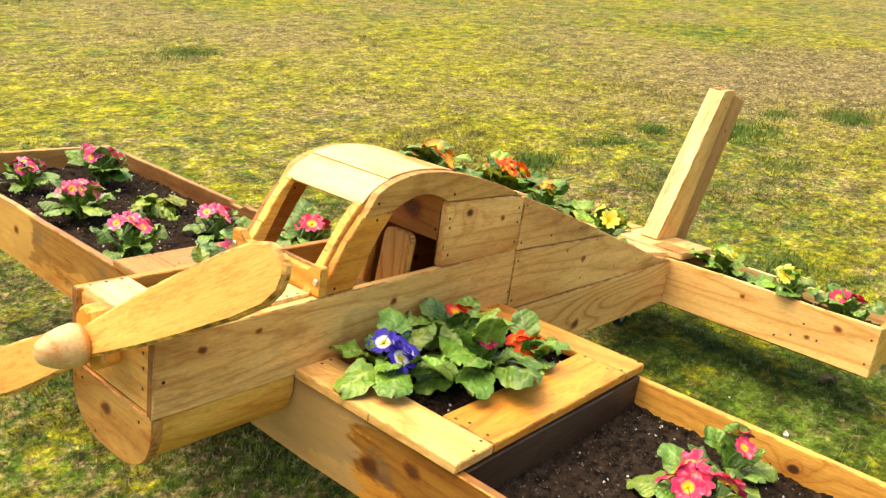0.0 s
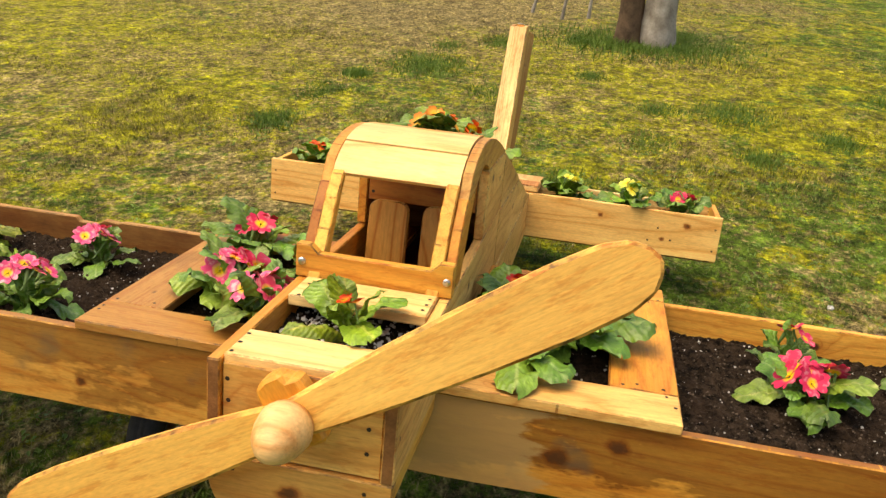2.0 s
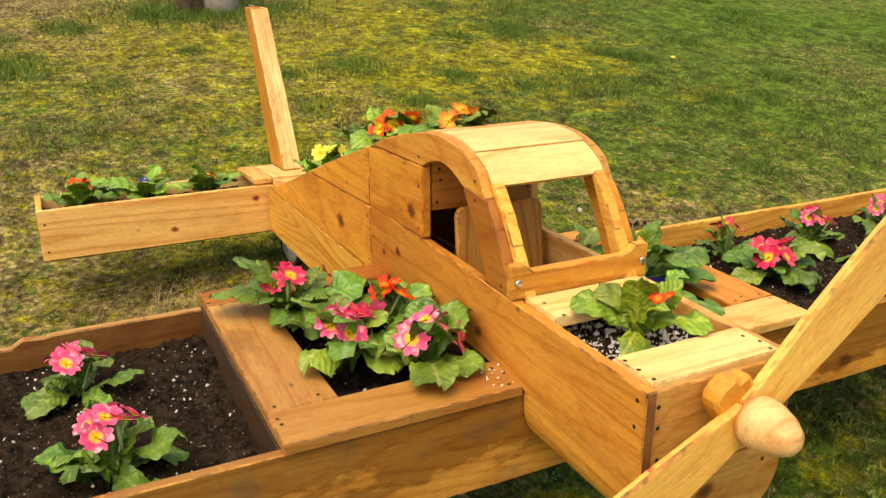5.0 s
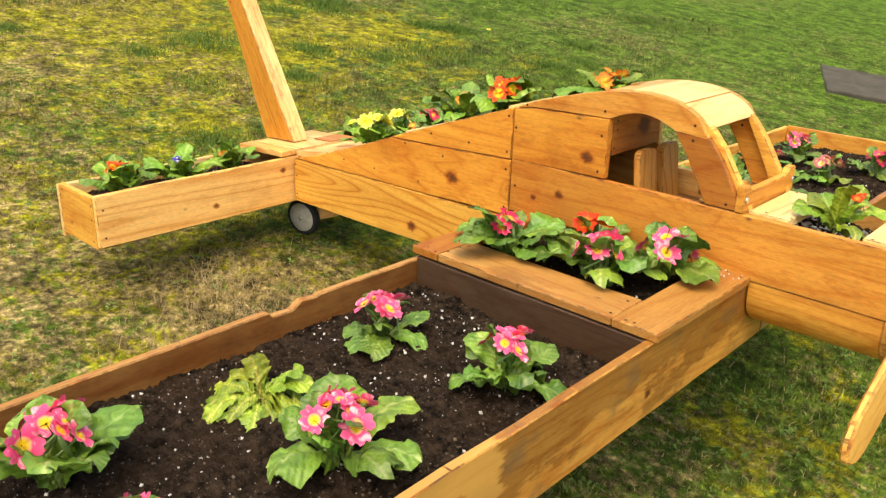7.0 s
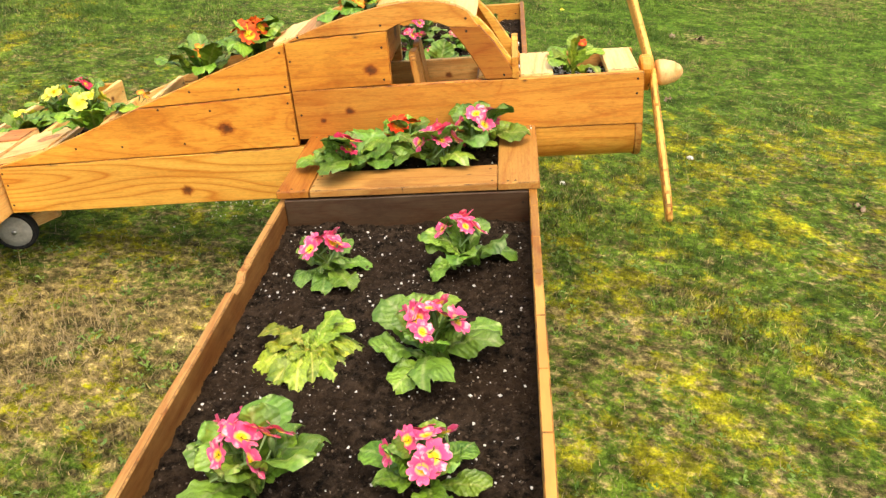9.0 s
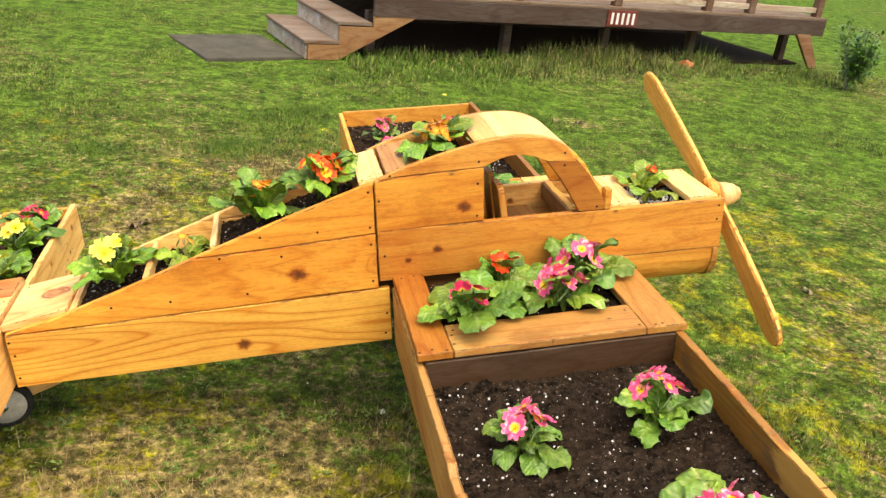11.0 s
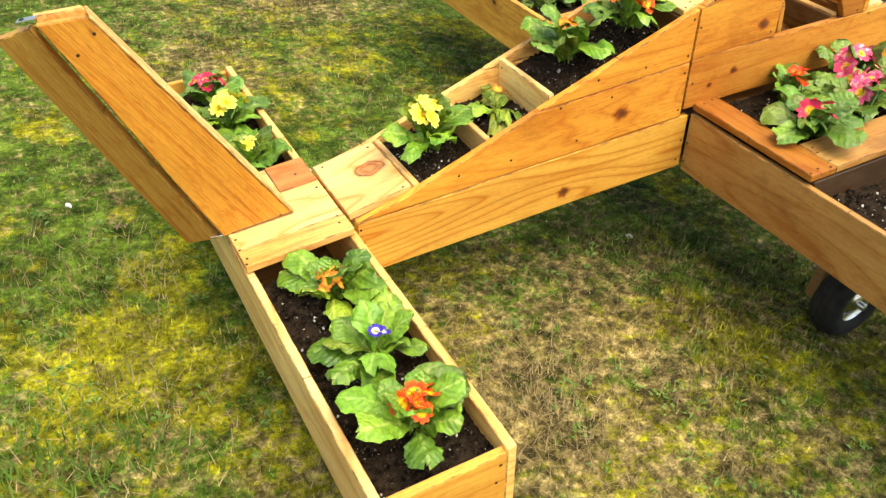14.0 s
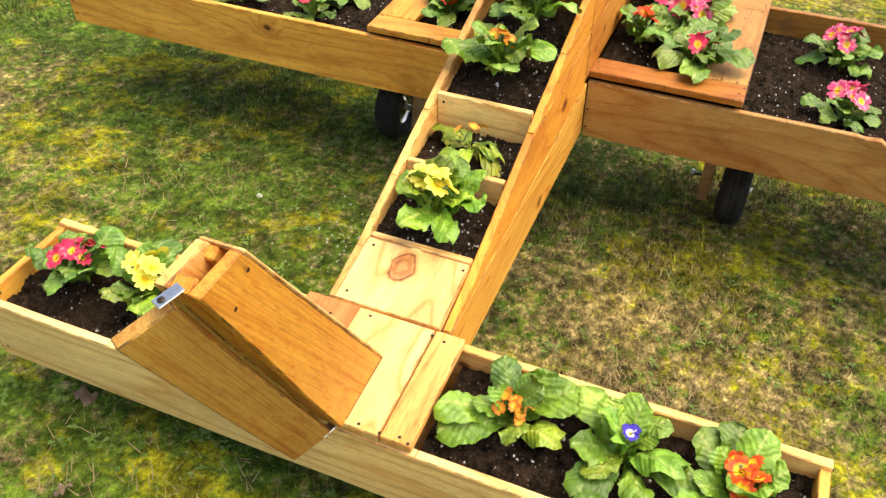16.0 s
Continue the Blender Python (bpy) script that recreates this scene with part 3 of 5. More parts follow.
def boxed(name, b, mat, parent, label="", m=None, bevel=0.004, tone=None):
    bm = bmesh.new()
    box(bm, *b)
    bmesh.ops.bevel(bm, geom=bm.edges[:], offset=bevel, segments=1, affect="EDGES")
    ob = part(name, bm, mat, parent, label, m)
    if tone:
        ob.color = tone
    return ob


# ---- ground ----
TILT = pose(0, 0, 0, 0.906, 7.596, 0) @ Matrix.Translation((-0.6, 0, 0.0168))  # the aircraft sits on its tail wheel


def lie(x, y):
    """The lawn's gentle unevenness."""
    fade = np.clip(1.4 - (np.abs(x) + np.abs(y)) / 40, 0, 1)
    return fade * (0.012 * np.sin(1.7 * x + 0.8 * y) * np.sin(1.3 * y - 0.5 * x + 1) + 0.006 * np.sin(5.1 * x - 2 * y) * np.sin(4.3 * y + 1.2 * x)) - 0.004


def line(n, near, far):
    a = np.linspace(-near, near, n)
    b = near * (far / near) ** np.linspace(0, 1, 22)[1:]
    return np.concatenate([-b[::-1], a, b])


gx, gy = line(150, 10, 300), line(150, 10, 300)
GX, GY = np.meshgrid(gx, gy, indexing="ij")
gv = np.stack([GX, GY, lie(GX, GY)], -1).reshape(-1, 3)
n0, n1 = len(gx), len(gy)
ii = (np.arange(n0 - 1)[:, None] * n1 + np.arange(n1 - 1)[None]).ravel()
gf = np.stack([ii, ii + n1, ii + n1 + 1, ii + 1], 1)
me = bpy.data.meshes.new("ground")
me.from_pydata(gv.tolist(), [], gf.tolist())
me.polygons.foreach_set("use_smooth", [True] * len(gf))
me.materials.append(GROUND)
ground = tagged(new("ground", me), "patchy spring lawn of grass, yellow moss and straw", "lawn", kind="structure")

# the pad, steps and porch run on their own axes
YARD = axes((0.36, -5.22, 0), (-0.966, -0.259, 0), (-0.259 * -1, -0.966, 0))


def grass_mesh(rng, xs, ys, height, width, spread):
    n = len(xs)
    a = rng.uniform(0, 2 * np.pi, n)
    lean = rng.uniform(0.1, 1.0, n) ** 0.6 * spread
    h = height * rng.uniform(0.5, 1.25, n)
    w = width * rng.uniform(0.6, 1.4, n)
    b = a + rng.normal(np.pi / 2, 0.5, n)
    base = np.stack([xs, ys, lie(xs, ys) - 0.004], -1)
    side = np.stack([np.cos(b) * w, np.sin(b) * w, 0 * w], -1)
    tip = base + np.stack([np.cos(a) * h * lean, np.sin(a) * h * lean, h * np.sqrt(np.clip(1.05 - lean**2, 0.12, 1))], -1)
    return np.stack([base - side, base + side, tip], 1).reshape(-1, 3)


def patchy(x, y):
    """Where the grass stands thick and tall, 0 to 1."""
    v = np.sin(2.1 * x + 1.3 * np.sin(1.7 * y)) * np.sin(1.9 * y + 1.1 * np.sin(2.3 * x + 1)) + 0.6 * np.sin(5.2 * x + 2 * np.sin(3.1 * y)) * np.sin(4.7 * y + 1.4 * np.sin(4.1 * x))
    return np.clip(0.45 + 0.45 * v, 0, 1)


rng = np.random.default_rng(3)
tris = []
for x0, x1, y0, y1, per, wide in ((-2.2, 3.4, -3.2, 2.6, 12500, 0.0028), (-6.5, 3.6, -6.6, -3.2, 4800, 0.0034), (3.4, 6.0, -4.5, 3.5, 4600, 0.0033),
                                  (6.0, 10.5, -6, 5, 1500, 0.0036), (-2.2, 6.0, 2.6, 6.5, 1600, 0.0035), (2.0, 11.0, 5.0, 11.0, 700, 0.005), (-6.5, -2.2, -3.2, 3, 900, 0.0035), (-3, 9, -9.5, -6.6, 900, 0.0045), (3.6, 9, -6.6, -4.5, 1500, 0.0035)):
    n = int((x1 - x0) * (y1 - y0) * per)
    gx_, gy_ = rng.uniform(x0, x1, n), rng.uniform(y0, y1, n)
    p = patchy(gx_, gy_)
    ok = rng.uniform(0, 1, n) < 0.35 + 0.65 * p
    inv = np.array(YARD.inverted())
    du = inv[0, 0] * gx_ + inv[0, 1] * gy_ + inv[0, 3]
    dv = inv[1, 0] * gx_ + inv[1, 1] * gy_ + inv[1, 3]
    ok &= ~((du > -1.0) & (du < 0.62) & (dv > -0.1) & (dv < 1.3))
    ok &= ~((du > 0.4) & (du < 6.5) & (dv > 0.25))
    by_porch = (du > 0.3) & (du < 7.2) & (dv > -0.95) & (dv < 0.3)
    near = np.clip((dv + 0.95) / 1.1, 0, 1) ** 1.6
    h = 0.013 + 0.021 * p**2 + by_porch * near * (0.07 + 0.16 * p)
    tris.append(grass_mesh(rng, gx_[ok], gy_[ok], h[ok], wide * (1 + 0.6 * by_porch[ok]), 0.95))
# taller green tufts scattered in the lawn and round the tree
tufts = []
for k in range(64):
    cx, cy = rng.uniform(-1.5, 7), rng.uniform(-6, 2.2)
    if abs(cx - 0.5) < 1.5 and abs(cy) < 1.9:
        continue
    n = int(rng.uniform(500, 1300))
    s = rng.uniform(0.06, 0.16)
    tufts.append(grass_mesh(rng, cx + rng.normal(0, s, n), cy + rng.normal(0, s * 0.7, n), rng.uniform(0.026, 0.048), 0.0032, 0.9))
for cx, cy, n, sp in ((4.94, -2.96, 1500, 0.16), (4.68, 0.97, 2200, 0.2), (4.08, -1.2, 1200, 0.17), (3.38, 6.04, 1200, 0.2), (3.3, -2.6, 1200, 0.2), (0.9, -2.6, 1000, 0.13), (5.6, -3.4, 2000, 0.3)):
    tufts.append(grass_mesh(rng, cx + rng.normal(0, sp, n), cy + rng.normal(0, sp * 0.8, n), 0.05, 0.0034, 0.9))
n = 5000
tufts.append(grass_mesh(rng, 6.2 + rng.normal(0, 0.3, n), -0.68 + rng.normal(0, 0.42, n), 0.075, 0.004, 0.85))


def blades(name, parts_, mat, label, category):
    co = np.concatenate(parts_).astype(np.float32)
    me = bpy.data.meshes.new(name)
    me.vertices.add(len(co))
    me.vertices.foreach_set("co", co.ravel())
    me.loops.add(len(co))
    me.loops.foreach_set("vertex_index", np.arange(len(co), dtype=np.int32))
    me.polygons.add(len(co) // 3)
    me.polygons.foreach_set("loop_start", np.arange(0, len(co), 3, dtype=np.int32))
    me.update()
    me.materials.append(mat)
    tagged(new(name, me), label, category, kind="stuff")


TUFT = make_plain("tuft_grass", (0.045, 0.105, 0.012), (0.125, 0.205, 0.024), 9, 0.6, 0.25, 0.0, 0.0)
blades("grass_tufts", tufts, TUFT, "taller fresh green grass tufts in the lawn", "grass")
blades("lawn_grass", tris, GRASS, "short uneven grass blades of a spring lawn", "grass")
dry = []
for x0, x1, y0, y1, per, wide in ((-2.2, 3.4, -3.2, 2.6, 620, 0.0013), (3.4, 8, -4.5, 4, 320, 0.002), (-5, 3.6, -6.6, -3.2, 260, 0.002)):
    n = int((x1 - x0) * (y1 - y0) * per)
    gx_, gy_ = rng.uniform(x0, x1, n), rng.uniform(y0, y1, n)
    ok = rng.uniform(0, 1, n) < 0.25 + 0.75 * patchy(gx_ * 0.7 + 3, gy_ * 0.8 - 5) ** 2
    dry.append(grass_mesh(rng, gx_[ok], gy_[ok], 0.034, wide, 1.0))
for cx, cy, n, sp in ((1.08, 0.48, 800, 0.17), (1.0, 0.68, 500, 0.16), (1.3, 0.5, 300, 0.12), (1.9, -0.35, 500, 0.16), (2.0, 0.2, 350, 0.14), (0.9, -1.2, 350, 0.2)):
    dry.append(grass_mesh(rng, cx + rng.normal(0, sp, n), cy + rng.normal(0, sp, n), 0.055, 0.0015, 1.0))
weeds = []
for k in range(1300):
    cx, cy = rng.uniform(-2.0, 3.2), rng.uniform(-2.6, 1.8)
    for q in range(int(rng.uniform(5, 10))):
        a, l = rng.uniform(0, 6.28), rng.uniform(0.008, 0.021)
        w = l * rng.uniform(0.22, 0.34)
        d, e = np.array([np.cos(a), np.sin(a), 0.0]), np.array([-np.sin(a), np.cos(a), 0.0])
        o_ = np.array([cx + rng.normal(0, 0.012), cy + rng.normal(0, 0.012), 0.012])
        up_ = np.array([0, 0, 1.0]) * l * rng.uniform(0.2, 0.6)
        p0, p1, p2, p3 = o_, o_ + d * l * 0.55 + e * w + up_, o_ + d * l + up_ * 0.8, o_ + d * l * 0.55 - e * w + up_
        weeds.append(np.stack([p0, p1, p2, p0, p2, p3]))
WEED = make_plain("weed_leaves", (0.055, 0.12, 0.016), (0.165, 0.27, 0.045), 3, 0.5, 0.35, 0.0, 0.0)
blades("lawn_weeds", weeds, WEED, "small broad-leaved weeds growing flat in the lawn", "weeds")
blades("dry_straw", dry, STRAW, "dead straw strands lying in the lawn", "straw")

# ---- aircraft planter ----
plane = tagged(new("airplane_planter"), "oiled cedar board planter built as a small propeller aircraft", "planter")
plane.matrix_basis = TILT
HW = 0.141  # half the body's width
FX0, FX1 = 0.243, 0.908  # the wing's front and back
WB, WA = 1.80, -1.76  # the wing's tips


def tray(name, b, label, parent=plane):
    ob = boxed(name, b, WOOD, parent, label, bevel=0.002, tone=BROWN)
    return ob


# wing: a floor with boards all round, two lids with holes, dividers
wing = tray("wing", (FX0 + TH + 0.001, WA + TH, 0.365, FX1 - TH, WB - TH, 0.382), "plank wing box filled with soil")
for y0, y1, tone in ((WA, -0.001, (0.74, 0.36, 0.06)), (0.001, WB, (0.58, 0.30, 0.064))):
    board("front_board", rect(0, 0, y1 - y0, 0.168), (FX0, y0, 0.377), Y, Z, wing, tone, mat=WOOD_WET_A if y0 < 0 else WOOD_WET_B, knots=[(1.297, 0.123, 0.012), (1.40, 0.083, 0.014), (1.06, 0.045, 0.012), (0.72, 0.11, 0.009)] if y0 < 0 else [(0.56, 0.055, 0.007), (1.128, 0.1, 0.01)])
board("back_board", rect(0, 0, -HW - WA, 0.182), (FX1 - TH, WA, 0.352), Y, Z, wing, (0.86, 0.46, 0.085))
board("back_board", [(0, 0), (WB - HW, 0), (WB - HW, 0.18), (0.86, 0.18), (0.85, 0.168), (0.80, 0.166), (0.775, 0.182), (0.735, 0.178), (0.72, 0.182), (0, 0.182)], (FX1 - TH, HW, 0.352), Y, Z, wing, (0.50, 0.29, 0.09, 1), mat=WOOD_SOILED)
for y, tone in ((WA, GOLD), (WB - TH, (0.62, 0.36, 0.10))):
    board("end_board", rect(0, 0, FX1 - FX0 - 2 * TH, 0.17), (FX0 + TH, y + TH, 0.37), X, Z, wing, tone)
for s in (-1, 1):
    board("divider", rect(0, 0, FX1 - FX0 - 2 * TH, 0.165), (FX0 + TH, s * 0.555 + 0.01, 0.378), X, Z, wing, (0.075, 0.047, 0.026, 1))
    y0, y1 = (HW, 0.563) if s > 0 else (-0.561, -HW)
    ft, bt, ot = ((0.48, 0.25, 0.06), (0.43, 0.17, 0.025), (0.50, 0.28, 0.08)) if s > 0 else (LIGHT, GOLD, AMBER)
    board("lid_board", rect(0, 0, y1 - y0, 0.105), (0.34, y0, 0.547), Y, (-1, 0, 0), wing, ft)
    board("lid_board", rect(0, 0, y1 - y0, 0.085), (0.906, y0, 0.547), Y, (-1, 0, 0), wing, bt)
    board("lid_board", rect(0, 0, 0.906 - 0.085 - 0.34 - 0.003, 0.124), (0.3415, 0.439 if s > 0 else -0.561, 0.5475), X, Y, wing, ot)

# body sides, alike in shape; -y planks are toned paler to stand in for light
body = tray("fuselage", (-0.04, -HW + TH, 0.50, 1.93, HW - TH, 0.515), "plank fuselage with a tapering tail")
for s in (-1, 1):
    y = HW if s > 0 else -HW + TH

    def side(name, pts, tone, **kw):
        return board(name, pts, (0, y, 0), X, Z, body, tone, **kw)

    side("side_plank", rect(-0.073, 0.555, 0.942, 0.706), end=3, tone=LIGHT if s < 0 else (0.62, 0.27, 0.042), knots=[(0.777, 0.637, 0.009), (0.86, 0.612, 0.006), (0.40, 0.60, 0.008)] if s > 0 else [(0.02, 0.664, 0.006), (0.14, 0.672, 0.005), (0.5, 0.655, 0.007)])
    side("tail_plank", [(0.915, 0.367), (1.925, 0.352), (1.925, 0.508), (0.915, 0.533)], GOLD if s > 0 else LIGHT, mat=WOOD_FIGURED, knots=[(1.326, 0.406, 0.013)])
    side("tail_plank", [(0.946, 0.536), (1.925, 0.511), (1.79, 0.545), (1.43, 0.675), (0.946, 0.698)], AMBER if s > 0 else LIGHT,
         nails=[(0.96, 0.56), (0.96, 0.67), (1.2, 0.66), (1.5, 0.56), (1.65, 0.56), (1.36, 0.67), (1.3, 0.56)], knots=[(1.162, 0.602, 0.015)] if s > 0 else [(1.3, 0.62, 0.008)])
    side("tail_plank", [(0.946, 0.701), (1.425, 0.678), (1.19, 0.762), (0.946, 0.845)], AMBER if s > 0 else LIGHT, nails=[(0.96, 0.72), (0.96, 0.82), (1.1, 0.72), (1.25, 0.72)])
    side("cabin_plank", [(0.645, 0.709), (0.942, 0.703), (0.942, 0.845), (0.885, 0.853), (0.645, 0.862)], AMBER if s > 0 else LIGHT, knots=[(0.70, 0.755, 0.012)] if s > 0 else [(0.86, 0.8, 0.006)])
board("nose_plank", rect(-HW + TH + 0.001, 0, HW - TH - 0.001, 0.143), (-0.066, 0, 0.557), Y, Z, body, TAN)


def chin(half, depth, n):
    """The rounded outline under the nose: flat on top, upright at the sides, round below."""
    arc = [math.pi * k / n for k in range(1, n)]
    return [(-half, 0.0)] + [(-half * math.copysign(abs(math.cos(a)) ** 0.72, math.cos(a)), -0.018 - (depth - 0.018) * math.sin(a) ** 0.86) for a in arc] + [(half, 0.0)]


board("nose_chin", chin(HW, 0.128, 26), (-0.073, 0, 0.5545), Y, Z, body, TAN, nails=[(-0.1, -0.02), (0.1, -0.02), (0.05, -0.11)], wob=0, knots=[(0.012, -0.045, 0.011)])
bm = slab(chin(HW - 0.003, 0.122, 22), 0.292, 0.002, wob=0.0)
bmesh.ops.transform(bm, matrix=Matrix(((0, 0, 1, 0), (1, 0, 0, 0), (0, 1, 0, 0), (0, 0, 0, 1))), verts=bm.verts)
belly = part("belly_log", bm, [WOOD, NAIL], body, "half-round wooden belly under the nose", Matrix.Translation((-0.0525, 0, 0.5535)))
belly.color = GOLD
board("nose_lid", rect(0, 0, 0.24, 0.09), (0.028, -0.12, 0.692), Y, (-1, 0, 0), body, PALE)
board("nose_lid", rect(0, 0, 0.24, 0.095), (0.275, -0.12, 0.692), Y, (-1, 0, 0), body, PALE)
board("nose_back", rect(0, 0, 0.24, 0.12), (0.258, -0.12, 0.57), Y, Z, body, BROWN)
for x, z0, z1 in ((1.366, 0.53, 0.702), (1.548, 0.50, 0.628), (1.745, 0.47, 0.556)):
    board("tail_divider", rect(0, 0, 2 * (HW - TH) - 0.003, z1 - z0), (x, -HW + TH, z0), Y, Z, body, PALE, th=0.017)
board("tail_lid", rect(0, 0, 0.172, 2 * (HW - TH) - 0.004), (1.765, -HW + TH + 0.002, 0.538), (0.985, 0, -0.17), Y, body, PALE, knots=[(0.054, 0.104, 0.026)], nails=[(0.02, 0.02), (0.02, 0.23), (0.15, 0.02)], mat=WOOD_LID)
board("spine_lid", rect(0, 0, 2 * (HW - TH) - 0.003, 0.07), (0.978, -HW + TH, 0.822), Y, (-0.97, 0, 0.22), body, PALE)
board("spine_lid", rect(0, 0, 2 * (HW - TH) - 0.003, 0.10), (0.905, -HW + TH, 0.843), Y, (-0.985, 0, 0.17), body, (0.43, 0.23, 0.08))
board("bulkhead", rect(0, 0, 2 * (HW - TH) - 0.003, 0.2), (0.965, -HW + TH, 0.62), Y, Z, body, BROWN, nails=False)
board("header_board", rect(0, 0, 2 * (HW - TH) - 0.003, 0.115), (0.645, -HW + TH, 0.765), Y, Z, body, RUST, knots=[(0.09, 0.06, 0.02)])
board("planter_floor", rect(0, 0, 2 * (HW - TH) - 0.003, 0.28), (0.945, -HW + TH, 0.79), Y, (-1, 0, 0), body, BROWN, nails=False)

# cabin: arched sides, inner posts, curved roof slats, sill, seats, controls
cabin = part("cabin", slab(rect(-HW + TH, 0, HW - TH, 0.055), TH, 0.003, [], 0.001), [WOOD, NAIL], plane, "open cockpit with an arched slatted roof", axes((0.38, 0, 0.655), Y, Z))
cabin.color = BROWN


def arch_top(x):
    """The height of the roof line above the cabin."""
    u = (x - 0.385) / 0.545
    return 0.858 + 0.083 * math.sin(math.pi * min(max(u, 0), 1) ** 0.62) ** 0.85 - 0.008 * u


inv = cabin.matrix_basis.inverted()


def in_cabin(name, pts, o, ex, ey, tone, **kw):
    ob = board(name, pts, o, ex, ey, cabin, tone, **kw)
    ob.matrix_basis = inv @ ob.matrix_basis
    return ob


xs_ = [0.385 + 0.545 * k / 18 for k in range(19)]
arch = [(x, arch_top(x)) for x in xs_] + [(0.93, 0.847), (0.885, 0.856), (0.645, 0.864)]
arch += [(0.645 - 0.178 * k / 8, 0.864 + 0.026 * math.sin(math.pi * k / 8)) for k in range(1, 9)]
post_o = [(0.283, 0.709), (0.372, 0.709), (0.40, 0.76), (0.43, 0.81), (0.468, 0.862), (0.383, 0.862), (0.345, 0.815), (0.312, 0.762)]
rib = [(0.272, 0.709), (0.312, 0.709)] + [(0.312 + 0.088 * (k / 6) ** 1.1, 0.709 + 0.165 * k / 6) for k in range(1, 7)] + [(0.44, 0.892), (0.50, 0.908), (0.58, 0.915), (0.64, 0.912)]
rib += [(0.64, 0.926), (0.58, 0.930), (0.50, 0.924), (0.43, 0.904), (0.385, 0.878), (0.352, 0.84), (0.32, 0.79), (0.29, 0.745)]
for s in (-1, 1):
    y = HW if s > 0 else -HW + TH
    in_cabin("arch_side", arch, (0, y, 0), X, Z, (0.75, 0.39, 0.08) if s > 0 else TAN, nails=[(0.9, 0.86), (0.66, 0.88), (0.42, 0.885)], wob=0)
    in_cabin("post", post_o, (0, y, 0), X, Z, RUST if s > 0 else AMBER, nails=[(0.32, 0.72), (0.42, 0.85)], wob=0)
    in_cabin("rib", rib, (0, 0.1205 if s > 0 else -0.1205 + 0.024, 0), X, Z, GOLD, th=0.024, nails=False, wob=0)


def roof_slat(x0, x1, lift, tone):
    """A slat bent over the ribs between x0 and x1."""
    bm = bmesh.new()
    n = 10
    top, bot = [], []
    for k in range(n + 1):
        x = x0 + (x1 - x0) * k / n
        z = arch_top(x) + lift
        dz = (arch_top(x + 0.002) - arch_top(x - 0.002)) / 0.004
        nx, nz = -dz / math.hypot(1, dz), 1 / math.hypot(1, dz)
        for row, off in ((top, 0.0), (bot, -0.016)):
            row.append([bm.verts.new((yy, -(x + nx * off), z + nz * off)) for yy in (-0.1195, -0.06, 0.0, 0.06, 0.1195)])
    for k in range(n):
        for j in range(4):
            bm.faces.new((top[k][j], top[k + 1][j], top[k + 1][j + 1], top[k][j + 1]))
            bm.faces.new((bot[k][j], bot[k][j + 1], bot[k + 1][j + 1], bot[k + 1][j]))
        bm.faces.new((top[k][0], bot[k][0], bot[k + 1][0], top[k + 1][0]))
        bm.faces.new((top[k][4], top[k + 1][4], bot[k + 1][4], bot[k][4]))
    for k, flip in ((0, False), (n, True)):
        for j in range(4):
            f = (top[k][j], top[k][j + 1], bot[k][j + 1], bot[k][j])
            bm.faces.new(f[::-1] if flip else f)
    bmesh.ops.recalc_face_normals(bm, faces=bm.faces[:])
    ob = part("roof_slat", bm, [WOOD_PALE, NAIL], cabin, "", inv @ pose(0, 0, 0, 0, 0, 90))
    ob.color = tone


roof_slat(0.392, 0.462, 0.0, PALE)
roof_slat(0.463, 0.602, 0.003, PALE)
roof_slat(0.6025, 0.668, 0.003, (0.80, 0.48, 0.16, 1))
in_cabin("sill_bar", [(0, 0), (0.288, 0), (0.288, 0.062), (0.262, 0.062), (0.246, 0.047), (0.042, 0.047), (0.026, 0.062), (0, 0.062)], (0.278, -0.144, 0.708), Y, Z, GOLD, nails=False, wob=0)
for y in (-0.132, 0.132):
    sc = part("screw", lathe([(0.0075, 0), (0.007, 0.003), (0.004, 0.004)], 12), STEEL, cabin, "shiny round screw head", inv @ axes((0.278, y, 0.738), Z, Y))
for y in (0.053, -0.062):
    seat = [(0, -0.042), (0, 0.042), (0.155, 0.042)] + [(0.155 + 0.02 * math.sin(a), 0.022 + 0.02 * math.cos(a)) for a in (0.5, 1.0, 1.57)]
    seat += [(z, -w) for z, w in seat[:1:-1]]
    in_cabin("seat_back", seat, (0.575, y, 0.61), (0.12, 0, 1), Y, (0.62, 0.33, 0.075), nails=False, wob=0, mat=WOOD_FIGURED)
in_cabin("seat_base", rect(-HW + TH + 0.002, 0, HW - TH - 0.002, 0.12), (0.56, 0, 0.62), Y, (-1, 0, 0), BROWN, nails=False)
in_cabin("dash", rect(-HW + TH + 0.002, 0, HW - TH - 0.002, 0.10), (0.352, 0, 0.62), Y, (0.25, 0, 1), TAN, nails=False)
for y in (-0.05, 0.05):
    part("control_peg", lathe([(0.005, 0), (0.005, 0.05), (0.011, 0.052), (0.011, 0.062), (0.004, 0.066)], 10), WOOD_FINE, cabin, "small turned control peg", inv @ axes((0.385, y, 0.70), (0, 1, 0), (0.35, 0, -0.94))).color = PALE

